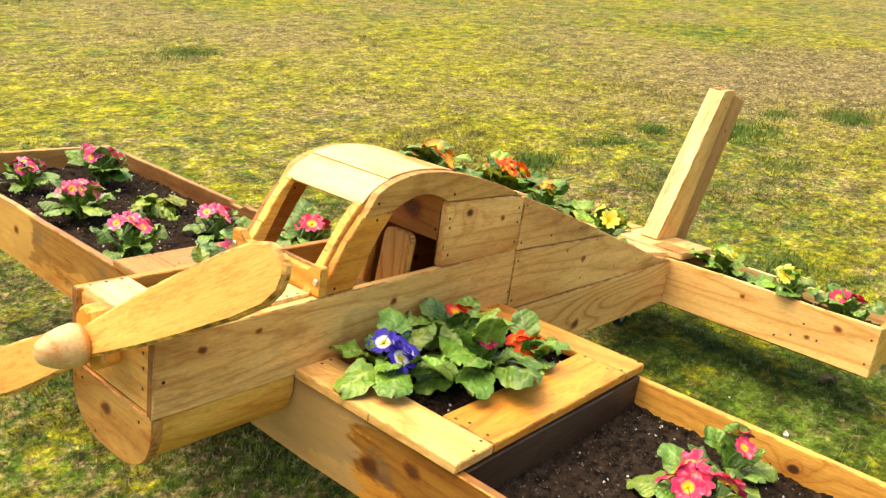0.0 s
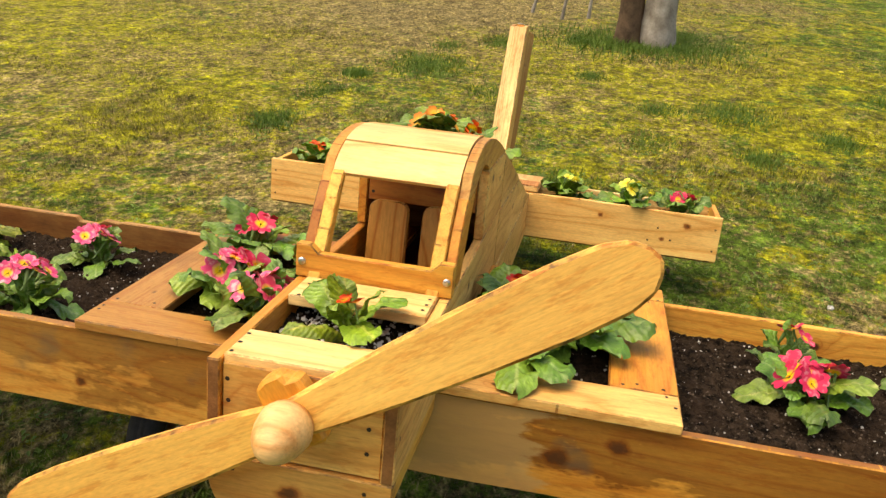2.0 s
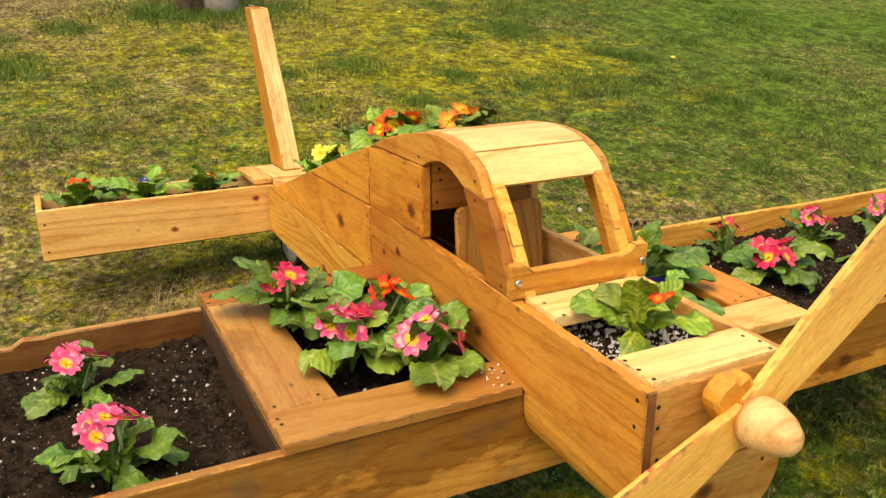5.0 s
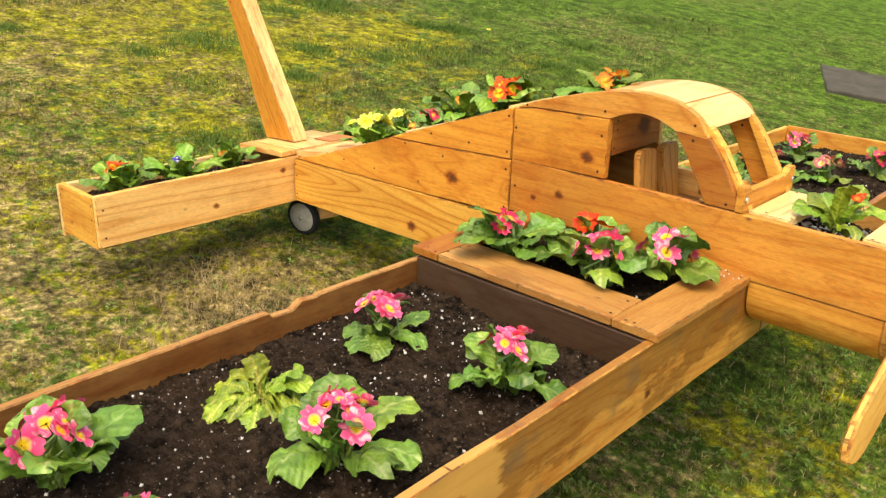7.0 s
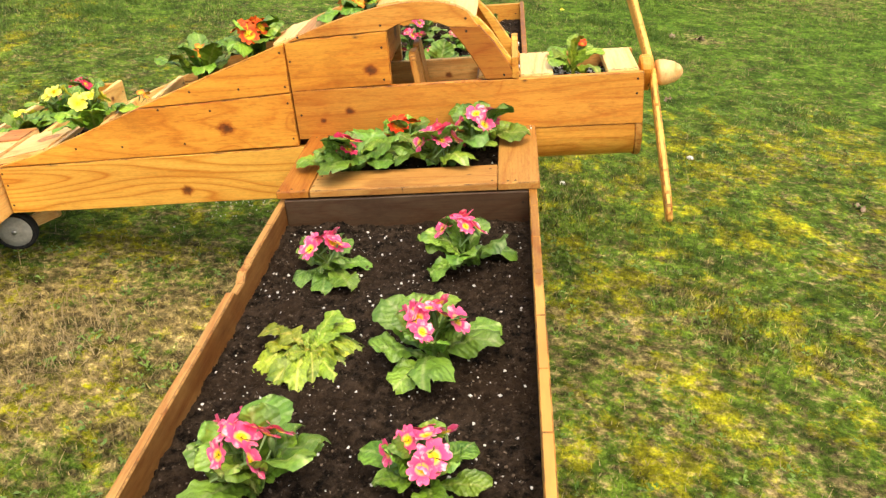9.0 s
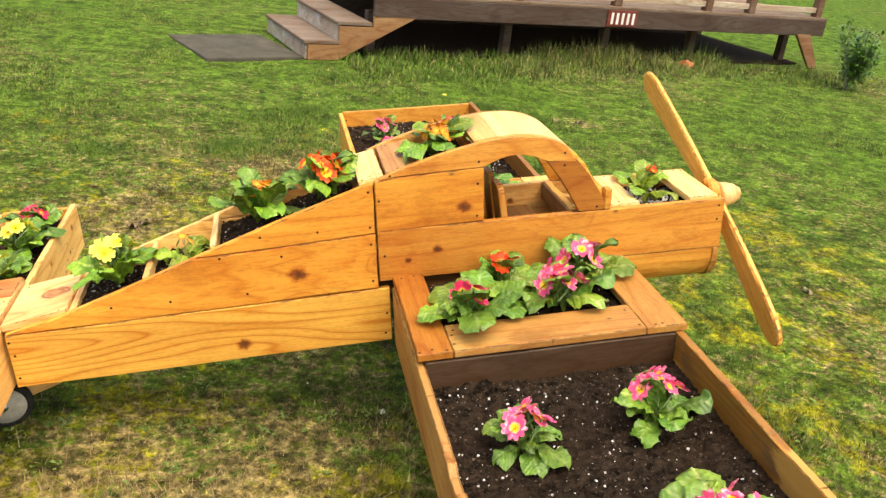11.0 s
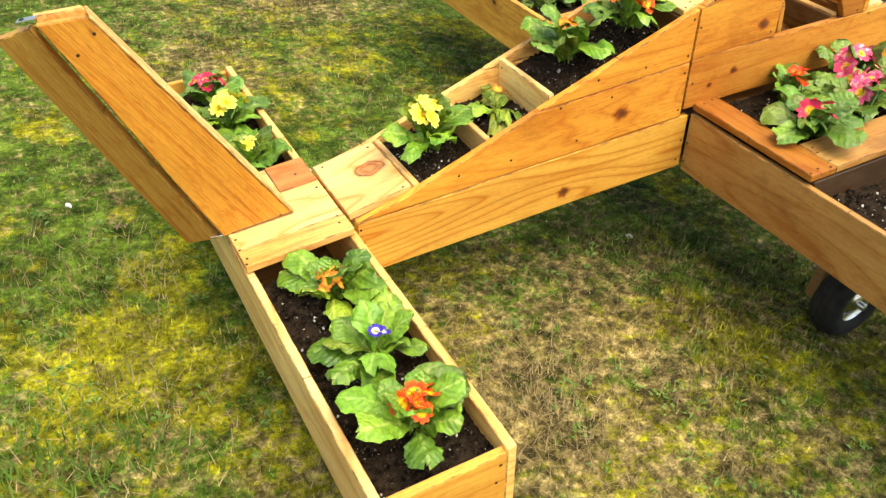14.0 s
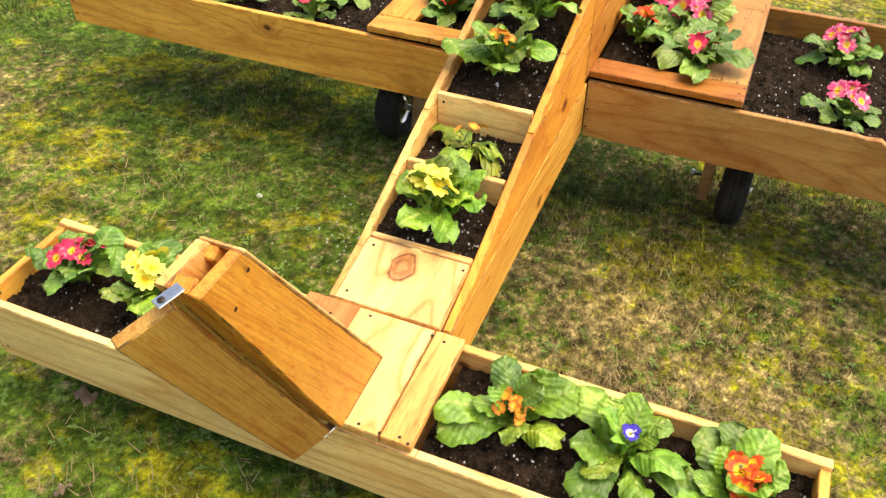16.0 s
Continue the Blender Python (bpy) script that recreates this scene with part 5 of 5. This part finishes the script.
def primrose(x, y, z, kind, size, leaves, blooms, seed, label, limp=False, tint=(1, 1, 1), steep=0, spread=0.036, fsize=1.0, tall=0.1, at=(0, 0)):
    """A loose rosette: a few broad leaves lying out, smaller ones standing inside, a knot of flowers in its heart."""
    rd = random.Random(seed * 7 + 3)
    top = tagged(new("primrose"), label, "flower", group="primroses in the planter")
    top.matrix_basis = TILT @ Matrix.Translation((x, y, z)) @ pose(0, 0, 0, 0, -4, rd.uniform(0, 360))
    size, leaves, blooms, fsize = size * 1.1, leaves + 3, blooms + (blooms > 3), fsize * 1.24
    outer = max(4, round(leaves * 0.55))
    for k in range(leaves):
        out = k < outer
        if out:
            a = 360 / outer * k + rd.uniform(-20, 20)
            pitch = rd.uniform(-24, -2) - 0.9 * steep
            s = size * rd.uniform(0.84, 1.16)
        else:
            a = 137.5 * k + rd.uniform(-25, 25)
            pitch = rd.uniform(-66, -34) - 0.25 * steep
            s = size * rd.uniform(0.66, 0.98)
        if k == outer and steep > 4:
            pitch, s = -72.0, size * 0.98
        if limp:
            pitch, s = pitch * 0.65 + 4, s * rd.uniform(0.6, 0.95)
        lf = new("leaf", rd.choice(LIMP if limp and k % 4 else LEAVES if out else LEAVES[:8]))
        lf.parent = top
        lf.matrix_basis = pose(0, 0, 0.004 if out else 0.012, 0, 0, a) @ pose(0.004, 0, 0, rd.uniform(-16, 16), pitch, 0) @ Matrix.Diagonal((s * 1.12, s * rd.uniform(0.9, 1.12), s, 1))
        lift_clear(top, lf)
        c = rd.uniform(0.78, 1.18)
        warm = rd.uniform(0.9, 1.16) if rd.random() < 0.85 else 1.3
        lf.color = (tint[0] * c * warm, tint[1] * c, tint[2] * c, 1)
    for k in range(blooms):
        r = spread * math.sqrt((k + 0.25) / max(1, blooms)) * 1.25
        a = math.radians(137.5 * k + rd.uniform(-35, 35))
        fx, fy = at[0] + r * math.cos(a), at[1] + r * math.sin(a)
        fz = tall + rd.uniform(-0.006, 0.008) - r * 0.42
        fl = new("flower", rd.choice(FLOWERS[kind]))
        fl.parent = top
        q = fsize * rd.uniform(0.78, 1.1)
        fl.matrix_basis = pose(fx, fy, fz, 0, 0, math.degrees(a)) @ pose(0, 0, 0, rd.uniform(-16, 16), 14 + 850 * r + rd.uniform(-12, 14), rd.uniform(0, 72)) @ Matrix.Diagonal((q, q, q, 1))
        ey = new("eye", EYE_ME)
        ey.parent = fl
        if k % 3 == 2:
            bud = new("bud", BUD_ME)
            bud.parent = top
            bud.matrix_basis = pose(at[0] + 0.7 * r * math.cos(a + 1), at[1] + 0.7 * r * math.sin(a + 1), fz - 0.004, rd.uniform(-25, 25), rd.uniform(-25, 25), 0) @ Matrix.Diagonal((q, q, q, 1))
    return top


OLD, PALE_L = (1.2, 1.16, 0.85), (1.35, 1.28, 0.85)
DENSE = "primrose with puckered green leaves and "
PLAIN = (1, 1, 1)
for row in (
    # wing, outer beds
    (0.725, 0.825, 0.468, "pink", 0.82, 8, 5, 1, "small " + DENSE + "pink yellow-eyed flowers", False, PLAIN, 4, 0.036, 1.0, 0.10),
    (0.415, 0.80, 0.468, "pink", 1.04, 9, 6, 2, DENSE + "deep pink flowers", False, PLAIN, 12, 0.04, 1.0, 0.115),
    (0.455, 1.175, 0.468, "pink", 1.08, 10, 8, 3, "large " + DENSE + "deep pink flowers", False, PLAIN, 16, 0.046, 1.0, 0.12),
    (0.70, 1.16, 0.468, "pink", 1.05, 18, 0, 4, "wilting primrose with yellowed crumpled leaves", True, (1.8, 1.4, 1.0), 18),
    (0.435, 1.515, 0.468, "pink", 0.9, 8, 6, 5, DENSE + "pink and faded flowers", False, OLD, 24, 0.044, 0.9, 0.105),
    (0.705, 1.525, 0.468, "pink", 1.2, 13, 8, 6, "large " + DENSE + "pink yellow-eyed flowers", False, PLAIN, 40, 0.05, 1.0, 0.13),
    (0.60, -0.85, 0.468, "crimson", 1.1, 9, 6, 7, "large " + DENSE + "crimson pink flowers", False, PLAIN, 4, 0.046, 1.2, 0.095),
    (0.765, -0.84, 0.468, "crimson", 0.9, 6, 3, 8, DENSE + "pink flowers", False, PLAIN, 8, 0.03, 1.0, 0.10),
    (0.745, -1.15, 0.468, "pink", 0.9, 7, 4, 9, DENSE + "pink flowers beside the back board", False, PLAIN, 6, 0.036, 1.0, 0.10),
    (0.53, -1.19, 0.468, "faded", 0.88, 7, 6, 10, "primrose with green leaves and faded brownish pink flowers", False, OLD, 6, 0.036, 1.0, 0.09),
    (0.715, -1.44, 0.468, "pink", 0.95, 8, 5, 11, DENSE + "pink flowers", False, PLAIN, 6, 0.036, 1.0, 0.10),
    (0.42, -1.43, 0.468, "crimson", 0.9, 8, 4, 12, DENSE + "pink flowers", False, PLAIN, 6, 0.036, 1.0, 0.09),
    # wing, inner beds
    (0.735, 0.405, 0.546, "crimson", 1.32, 10, 3, 13, "tall " + DENSE + "crimson pink flowers", False, PLAIN, 6, 0.032, 1.15, 0.104),
    (0.50, 0.365, 0.546, "pink", 1.18, 9, 6, 14, DENSE + "bright pink flowers", False, PLAIN, 6, 0.046, 1.25, 0.094),
    (0.395, 0.248, 0.546, "pink", 1.14, 8, 5, 15, DENSE + "bright pink flowers beside the fuselage", False, PLAIN, 8, 0.05, 1.2, 0.098),
    (0.62, 0.222, 0.53, "scarlet", 0.95, 7, 3, 16, DENSE + "orange-red flowers beside the fuselage", False, PLAIN, 26, 0.024, 1.0, 0.105),
    (0.395, -0.258, 0.546, "blue", 1.12, 9, 4, 17, DENSE + "violet-blue flowers with white eyes", False, PLAIN, 8, 0.036, 1.2, 0.085),
    (0.615, -0.232, 0.53, "red", 1.2, 8, 2, 18, DENSE + "dark red flowers", False, PLAIN, 26, 0.018, 0.85, 0.115),
    (0.55, -0.36, 0.546, "crimson", 1.28, 11, 2, 19, DENSE + "pink flowers in the wing's lid", False, PLAIN, 8, 0.022, 1.0, 0.092),
    (0.70, -0.372, 0.53, "scarlet", 1.02, 8, 3, 20, DENSE + "orange flowers in the wing's lid", False, PLAIN, 18, 0.026, 1.05, 0.082),
    # nose
    (0.125, -0.005, 0.672, "scarlet", 0.92, 5, 2, 21, "primrose with large plain leaves and a small red flower", False, (1.5, 1.36, 0.8), 22, 0.014, 0.6, 0.085, (0.0, -0.045)),
    # tail box
    (2.055, 0.315, 0.458, "orange", 1.05, 9, 9, 22, "primrose with ragged pale leaves and withered orange buds", False, OLD, 28, 0.028, 0.5, 0.085),
    (2.055, 0.53, 0.455, "blue", 1.12, 10, 2, 23, "primrose with large pale leaves and one blue bloom", False, OLD, 26, 0.012, 0.6, 0.09),
    (2.065, 0.72, 0.458, "ember", 1.12, 9, 5, 24, "primrose with broad leaves and red and yellow flowers", False, OLD, 26, 0.03, 0.9, 0.105),
    (2.05, -0.70, 0.455, "crimson", 0.95, 8, 5, 25, DENSE + "deep pink flowers", False, PLAIN, 30, 0.036, 0.9, 0.10),
    (2.05, -0.515, 0.455, "yellow", 1.08, 9, 4, 26, DENSE + "clear yellow flowers", False, OLD, 28, 0.034, 1.0, 0.12),
    (2.05, -0.27, 0.455, "yellow", 1.05, 9, 4, 27, "primrose with pale leaves and small yellow flowers", False, OLD, 28, 0.03, 0.7, 0.11),
    # tail spine
    (1.65, -0.005, 0.56, "yellow", 1.12, 9, 6, 28, "primrose with drooping leaves and clear yellow flowers", False, PALE_L, 18, 0.038, 1.1, 0.122),
    (1.46, 0.0, 0.605, "orange", 0.86, 9, 3, 29, "withered primrose with limp leaves and brown flowers", True, (1.7, 1.3, 0.8), 20, 0.03, 0.5, 0.08),
    (1.245, -0.005, 0.715, "orange", 1.16, 10, 5, 30, "primrose with pale leaves and fading orange flowers", False, OLD, 14, 0.026, 0.7, 0.10),
    (1.07, 0.01, 0.776, "ember", 1.14, 9, 9, 31, "primrose with broad leaves and red and yellow flowers", False, OLD, 14, 0.042, 1.0, 0.112),
    (0.74, 0.0, 0.872, "orange", 1.0, 9, 7, 32, "primrose with broad leaves and amber flowers behind the roof", False, OLD, 4, 0.04, 0.85, 0.078),
):
    primrose(*row)

# ---- porch, pad and steps ----
pad = boxed("concrete_pad", (-0.88, 0.03, -0.05, 0.0, 1.0, 0.022), CONCRETE, None, "", YARD @ pose(0, 0, 0, 0, 0, 8.5), 0.008)
tagged(pad, "worn grey concrete pad before the steps", "paving", kind="structure")
steps = tagged(new("porch_steps"), "weathered grey wooden porch steps with a brown stringer", "steps", kind="structure")
steps.matrix_basis = YARD
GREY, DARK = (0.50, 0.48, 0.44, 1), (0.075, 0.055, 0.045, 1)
for k in range(2):
    boxed("riser", (0.30 * k, 0.03, 0.0, 0.30 * k + 0.025, 1.25, 0.17 * (k + 1) - 0.03), OLD_WOOD, steps, tone=GREY)
    boxed("tread", (0.30 * k - 0.02, 0.0, 0.17 * (k + 1) - 0.03, 0.30 * k + 0.31, 1.27, 0.17 * (k + 1)), OLD_WOOD, steps, tone=(0.20, 0.165, 0.135, 1))
st = part("stringer", slab([(0.02, 0.0), (0.3, 0.0), (1.05, 0.40), (0.62, 0.40), (0.62, 0.30), (0.30, 0.30), (0.30, 0.135), (0.02, 0.135)], 0.03), [OLD_WOOD, NAIL], steps, "brown side board", axes((0, 0.03, 0), X, Z))
st.color = (0.32, 0.19, 0.09, 1)
porch = tagged(new("porch"), "raised dark wooden porch with an open underside", "porch", kind="structure")
porch.matrix_basis = YARD
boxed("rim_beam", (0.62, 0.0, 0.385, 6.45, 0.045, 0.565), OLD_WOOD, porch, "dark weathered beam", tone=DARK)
for k in range(14):
    boxed("deck_board", (0.60, 0.02 + 0.145 * k, 0.567, 6.47, 0.155 + 0.145 * k, 0.595), OLD_WOOD, porch, tone=(0.20, 0.16, 0.12, 1))
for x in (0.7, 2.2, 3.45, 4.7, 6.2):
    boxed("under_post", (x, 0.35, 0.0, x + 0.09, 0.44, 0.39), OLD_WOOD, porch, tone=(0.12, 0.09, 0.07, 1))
for x in (0.66, 2.1, 3.3, 4.55, 5.2, 6.3):
    boxed("rail_post", (x, 0.05, 0.595, x + 0.09, 0.14, 1.5), OLD_WOOD, porch, tone=(0.16, 0.10, 0.07, 1))
boxed("bottom_rail", (0.66, 0.075, 0.64, 6.42, 0.115, 0.70), OLD_WOOD, porch, "pale rail", tone=(0.45, 0.40, 0.32, 1))
br = part("brace", slab([(0, 0), (0.14, 0), (-0.12, 0.40), (-0.36, 0.40)], 0.04), [OLD_WOOD, NAIL], porch, "brown diagonal brace", axes((6.35, 0.03, 0.0), X, Z))
br.color = (0.26, 0.155, 0.085, 1)
# added dark board that blocks light from behind, so the underside reads as shade
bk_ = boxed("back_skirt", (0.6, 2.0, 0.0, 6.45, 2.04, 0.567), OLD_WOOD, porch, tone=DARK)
# a dark slab over the lawn, deepening the shade below the deck by colour
shade_slab = bmesh.new()
box(shade_slab, 0.65, 0.22, -0.06, 6.4, 2.0, 0.02)
tagged(finish(shade_slab, "bare_soil", SOIL, None, YARD), "dark earth slab added for the shade under the porch", "soil", kind="structure")
sign = tagged(new("house_sign"), "small dark red sign with white bars on the porch beam", "sign")
sign.matrix_basis = YARD
boxed("plate", (3.18, -0.022, 0.40, 3.56, -0.001, 0.565), OLD_WOOD, sign, tone=(0.16, 0.035, 0.025, 1))
for k in range(5):
    boxed("bar", (3.22 + 0.068 * k, -0.027, 0.425, 3.25 + 0.068 * k, -0.0215, 0.54), WHITE, sign, bevel=0.001)

# ---- tree, stems and pole beyond the tail ----


def trunk(r0, h, seed, seg=18, rings=14):
    rd = random.Random(seed)
    bm = bmesh.new()
    lob = [rd.uniform(-0.12, 0.12) for _ in range(seg)]
    rows = []
    for k in range(rings + 1):
        u = k / rings
        r = r0 * (1.0 - 0.35 * u + 0.35 * math.exp(-u * 22))
        rows.append([bm.verts.new((r * (1 + lob[j] + rd.uniform(-0.03, 0.03)) * math.cos(2 * math.pi * j / seg) + 0.12 * u * u, r * (1 + lob[j]) * math.sin(2 * math.pi * j / seg), h * u - 0.03)) for j in range(seg)])
    for a, b in zip(rows, rows[1:]):
        for j in range(seg):
            bm.faces.new((a[j], a[(j + 1) % seg], b[(j + 1) % seg], b[j])).smooth = True
    bm.faces.new(rows[-1])
    return bm


tree = tagged(new("tree"), "bare twin-stemmed tree with grey weathered bark", "tree")
tree.matrix_basis = pose(6.28, -0.68, 0)
# the paler bark puts the light on this stem into its colour
part("trunk", trunk(0.135, 3.6, 5), BARK, tree, "pale grey stem", pose(0, -0.10, 0, 0, 0, 0))
part("trunk", trunk(0.105, 3.2, 6), BARK_DARK, tree, "dark stem", pose(0.02, 0.15, 0, -2, 0, 40))
for k in range(6):
    part("limb", trunk(0.045, 1.5, 20 + k, 8, 6), BARK, tree, "", pose(0.1, -0.1 + 0.2 * (k % 2), 2.2 + 0.22 * k, 0, 0, 60 * k) @ pose(0, 0, 0, 0, 48, 0))
for k, (x, y, l) in enumerate(((7.2, 0.14, 7), (7.5, 0.47, 13), (7.4, -0.12, 3))):
    s = finish(trunk(0.017, 1.5, 30 + k, 8, 8), "sapling_stem", BARK, None, pose(x, y, 0, l, 2, 0))
    tagged(s, "thin bare grey sapling stem", "sapling", "saplings by the tree")
pole = finish(lathe([(0.017, -0.02), (0.017, 1.4), (0.012, 1.41)], 12), "garden_pole", WHITE, None, pose(7.45, -3.34, 0, 0, 3, 0))
tagged(pole, "thin pale pole standing in the lawn", "pole")

# ---- shrub by the porch ----
shrub = tagged(new("shrub"), "small twiggy green shrub beside the porch", "shrub")
shrub.matrix_basis = pose(-5.5, -5.75, 0)
rd = random.Random(9)
bm = bmesh.new()
lv = bmesh.new()
for k in range(16):
    a, tilt = rd.uniform(0, 6.28), rd.uniform(0.1, 0.55)
    d = Vector((math.cos(a) * math.sin(tilt), math.sin(a) * math.sin(tilt), math.cos(tilt)))
    L = rd.uniform(0.4, 0.78)
    sd = d.cross(Vector((0.3, 0.5, 0.1))).normalized()
    s2 = d.cross(sd)
    b0 = [bm.verts.new((sd * math.cos(t) + s2 * math.sin(t)) * 0.006) for t in (0, 2.1, 4.2)]
    b1 = [bm.verts.new(d * L + (sd * math.cos(t) + s2 * math.sin(t)) * 0.002) for t in (0, 2.1, 4.2)]
    for j in range(3):
        bm.faces.new((b0[j], b0[(j + 1) % 3], b1[(j + 1) % 3], b1[j]))
    for i in range(150):
        c = d * L * rd.uniform(0.25, 1.03) + Vector((rd.gauss(0, 0.045), rd.gauss(0, 0.045), rd.gauss(0, 0.03)))
        u = Vector((rd.gauss(0, 1), rd.gauss(0, 1), rd.gauss(0, 0.6))).normalized()
        w = u.cross(Vector((0, 0, 1))).normalized()
        l = rd.uniform(0.03, 0.06)
        q = [lv.verts.new(p) for p in (c, c + u * l * 0.5 + w * l * 0.3, c + u * l, c + u * l * 0.5 - w * l * 0.3)]
        lv.faces.new(q)
part("twigs", bm, BARK, shrub)
o = part("foliage", lv, LEAF, shrub)
o.color = (0.8, 0.95, 0.7, 1)

# ---- small things in the lawn ----


def dandelion(x, y):
    top = tagged(new("dandelion"), "small yellow dandelion flower open in the lawn", "flower", "dandelions in the lawn")
    top.matrix_basis = pose(x, y, float(lie(np.array(x), np.array(y))))
    part("head", lathe([(0.004, 0.03), (0.018, 0.034), (0.02, 0.038), (0.012, 0.043), (0.003, 0.044)], 12), PETALS["yellow"], top)
    part("stalk", lathe([(0.002, -0.004), (0.002, 0.031)], 6), STEM, top)


for x, y in ((3.56, -3.58), (5.6, -2.2), (-0.67, -4.11)):
    dandelion(x, y)


def scrap(name, x, y, r, mat, label, category, tone=None, flat=0.35, seed=1):
    """A small irregular lump or curled flake lying on the lawn."""
    rd = random.Random(seed)
    bm = bmesh.new()
    bmesh.ops.create_icosphere(bm, subdivisions=2, radius=1)
    for v in bm.verts:
        k = 1 + rd.uniform(-0.22, 0.22)
        v.co = Vector((v.co.x * r * k, v.co.y * r * 0.7 * k, v.co.z * r * flat * k))
    ob = finish(bm, name, mat, None, pose(x, y, float(lie(np.array(x), np.array(y))) + r * flat * 0.5, 0, 0, rd.uniform(0, 180)))
    if tone:
        ob.color = tone
    tagged(ob, label, category)


for k, (x, y, r) in enumerate(((1.5, -1.31, 0.016), (1.18, -0.70, 0.013), (-0.5, -0.9, 0.014), (0.35, 0.02, 0.012), (1.94, -0.70, 0.012), (0.66, -0.81, 0.011), (-1.13, -1.30, 0.017))):
    scrap("pebble", x, y, r, PERLITE, "small pale stone lying in the grass", "stone", None, 0.6, k)
DRY_LEAF = make_plain("dry_leaf", (0.13, 0.085, 0.05), (0.30, 0.225, 0.16), 30, 0.8, 0.2)


def dead_leaf(x, y, size, seed):
    """A curled brown leaf lying on the grass."""
    me = leaf_mesh(seed, 0.6, 2.4)
    me.materials.clear()
    me.materials.append(DRY_LEAF)
    ob = new("dead_leaf", me)
    rd = random.Random(seed)
    ob.matrix_basis = pose(x, y, float(lie(np.array(x), np.array(y))) + 0.016, rd.uniform(-15, 15), rd.uniform(-6, 10), rd.uniform(0, 360)) @ Matrix.Diagonal((size, size * 1.25, size, 1))
    tagged(ob, "dry curled brown leaf lying in the grass", "leaf", "fallen leaves in the lawn")


for k, (x, y, size) in enumerate(((1.60, -0.72, 0.65), (1.27, -1.40, 0.7), (1.20, -1.47, 0.6), (1.81, -0.52, 0.4), (-1.74, -0.88, 0.6), (-1.67, -3.62, 0.8), (-1.45, -3.7, 0.7), (-1.2, -2.2, 0.5))):
    dead_leaf(x, y, size, 60 + k)
rg = np.random.default_rng(77)
vs, fs = [], []
for cx, cy, cz, n, sp_, m in ((0.81, -0.44, 0.016, 70, 0.11, Matrix.Identity(4)), (0.30, 0.165, 0.5695, 9, 0.012, TILT), (0.26, 0.17, 0.5695, 5, 0.012, TILT)):
    for k in range(n):
        c = m @ Vector((cx + rg.normal(0, sp_), cy + rg.normal(0, sp_), cz))
        r = rg.uniform(0.0015, 0.004)
        b0 = len(vs)
        vs += [c + Vector(d) * r * rg.uniform(0.7, 1.3) for d in ((1, 0, 0), (-1, 0, 0), (0, 1, 0), (0, -1, 0), (0, 0, 1), (0, 0, -1))]
        fs += [[b0 + j for j in t] for t in ((0, 2, 4), (2, 1, 4), (1, 3, 4), (3, 0, 4), (2, 0, 5), (1, 2, 5), (3, 1, 5), (0, 3, 5))]
me = bpy.data.meshes.new("spilled_perlite")
me.from_pydata(vs, [], fs)
me.materials.append(PERLITE)
tagged(new("spilled_perlite", me), "white perlite crumbs spilled on boards and grass", "perlite", kind="stuff")
scrap("brick_piece", -3.85, -6.3, 0.09, OLD_WOOD, "broken piece of orange brick near the porch", "brick", (0.42, 0.16, 0.07, 1), 0.5, 40)
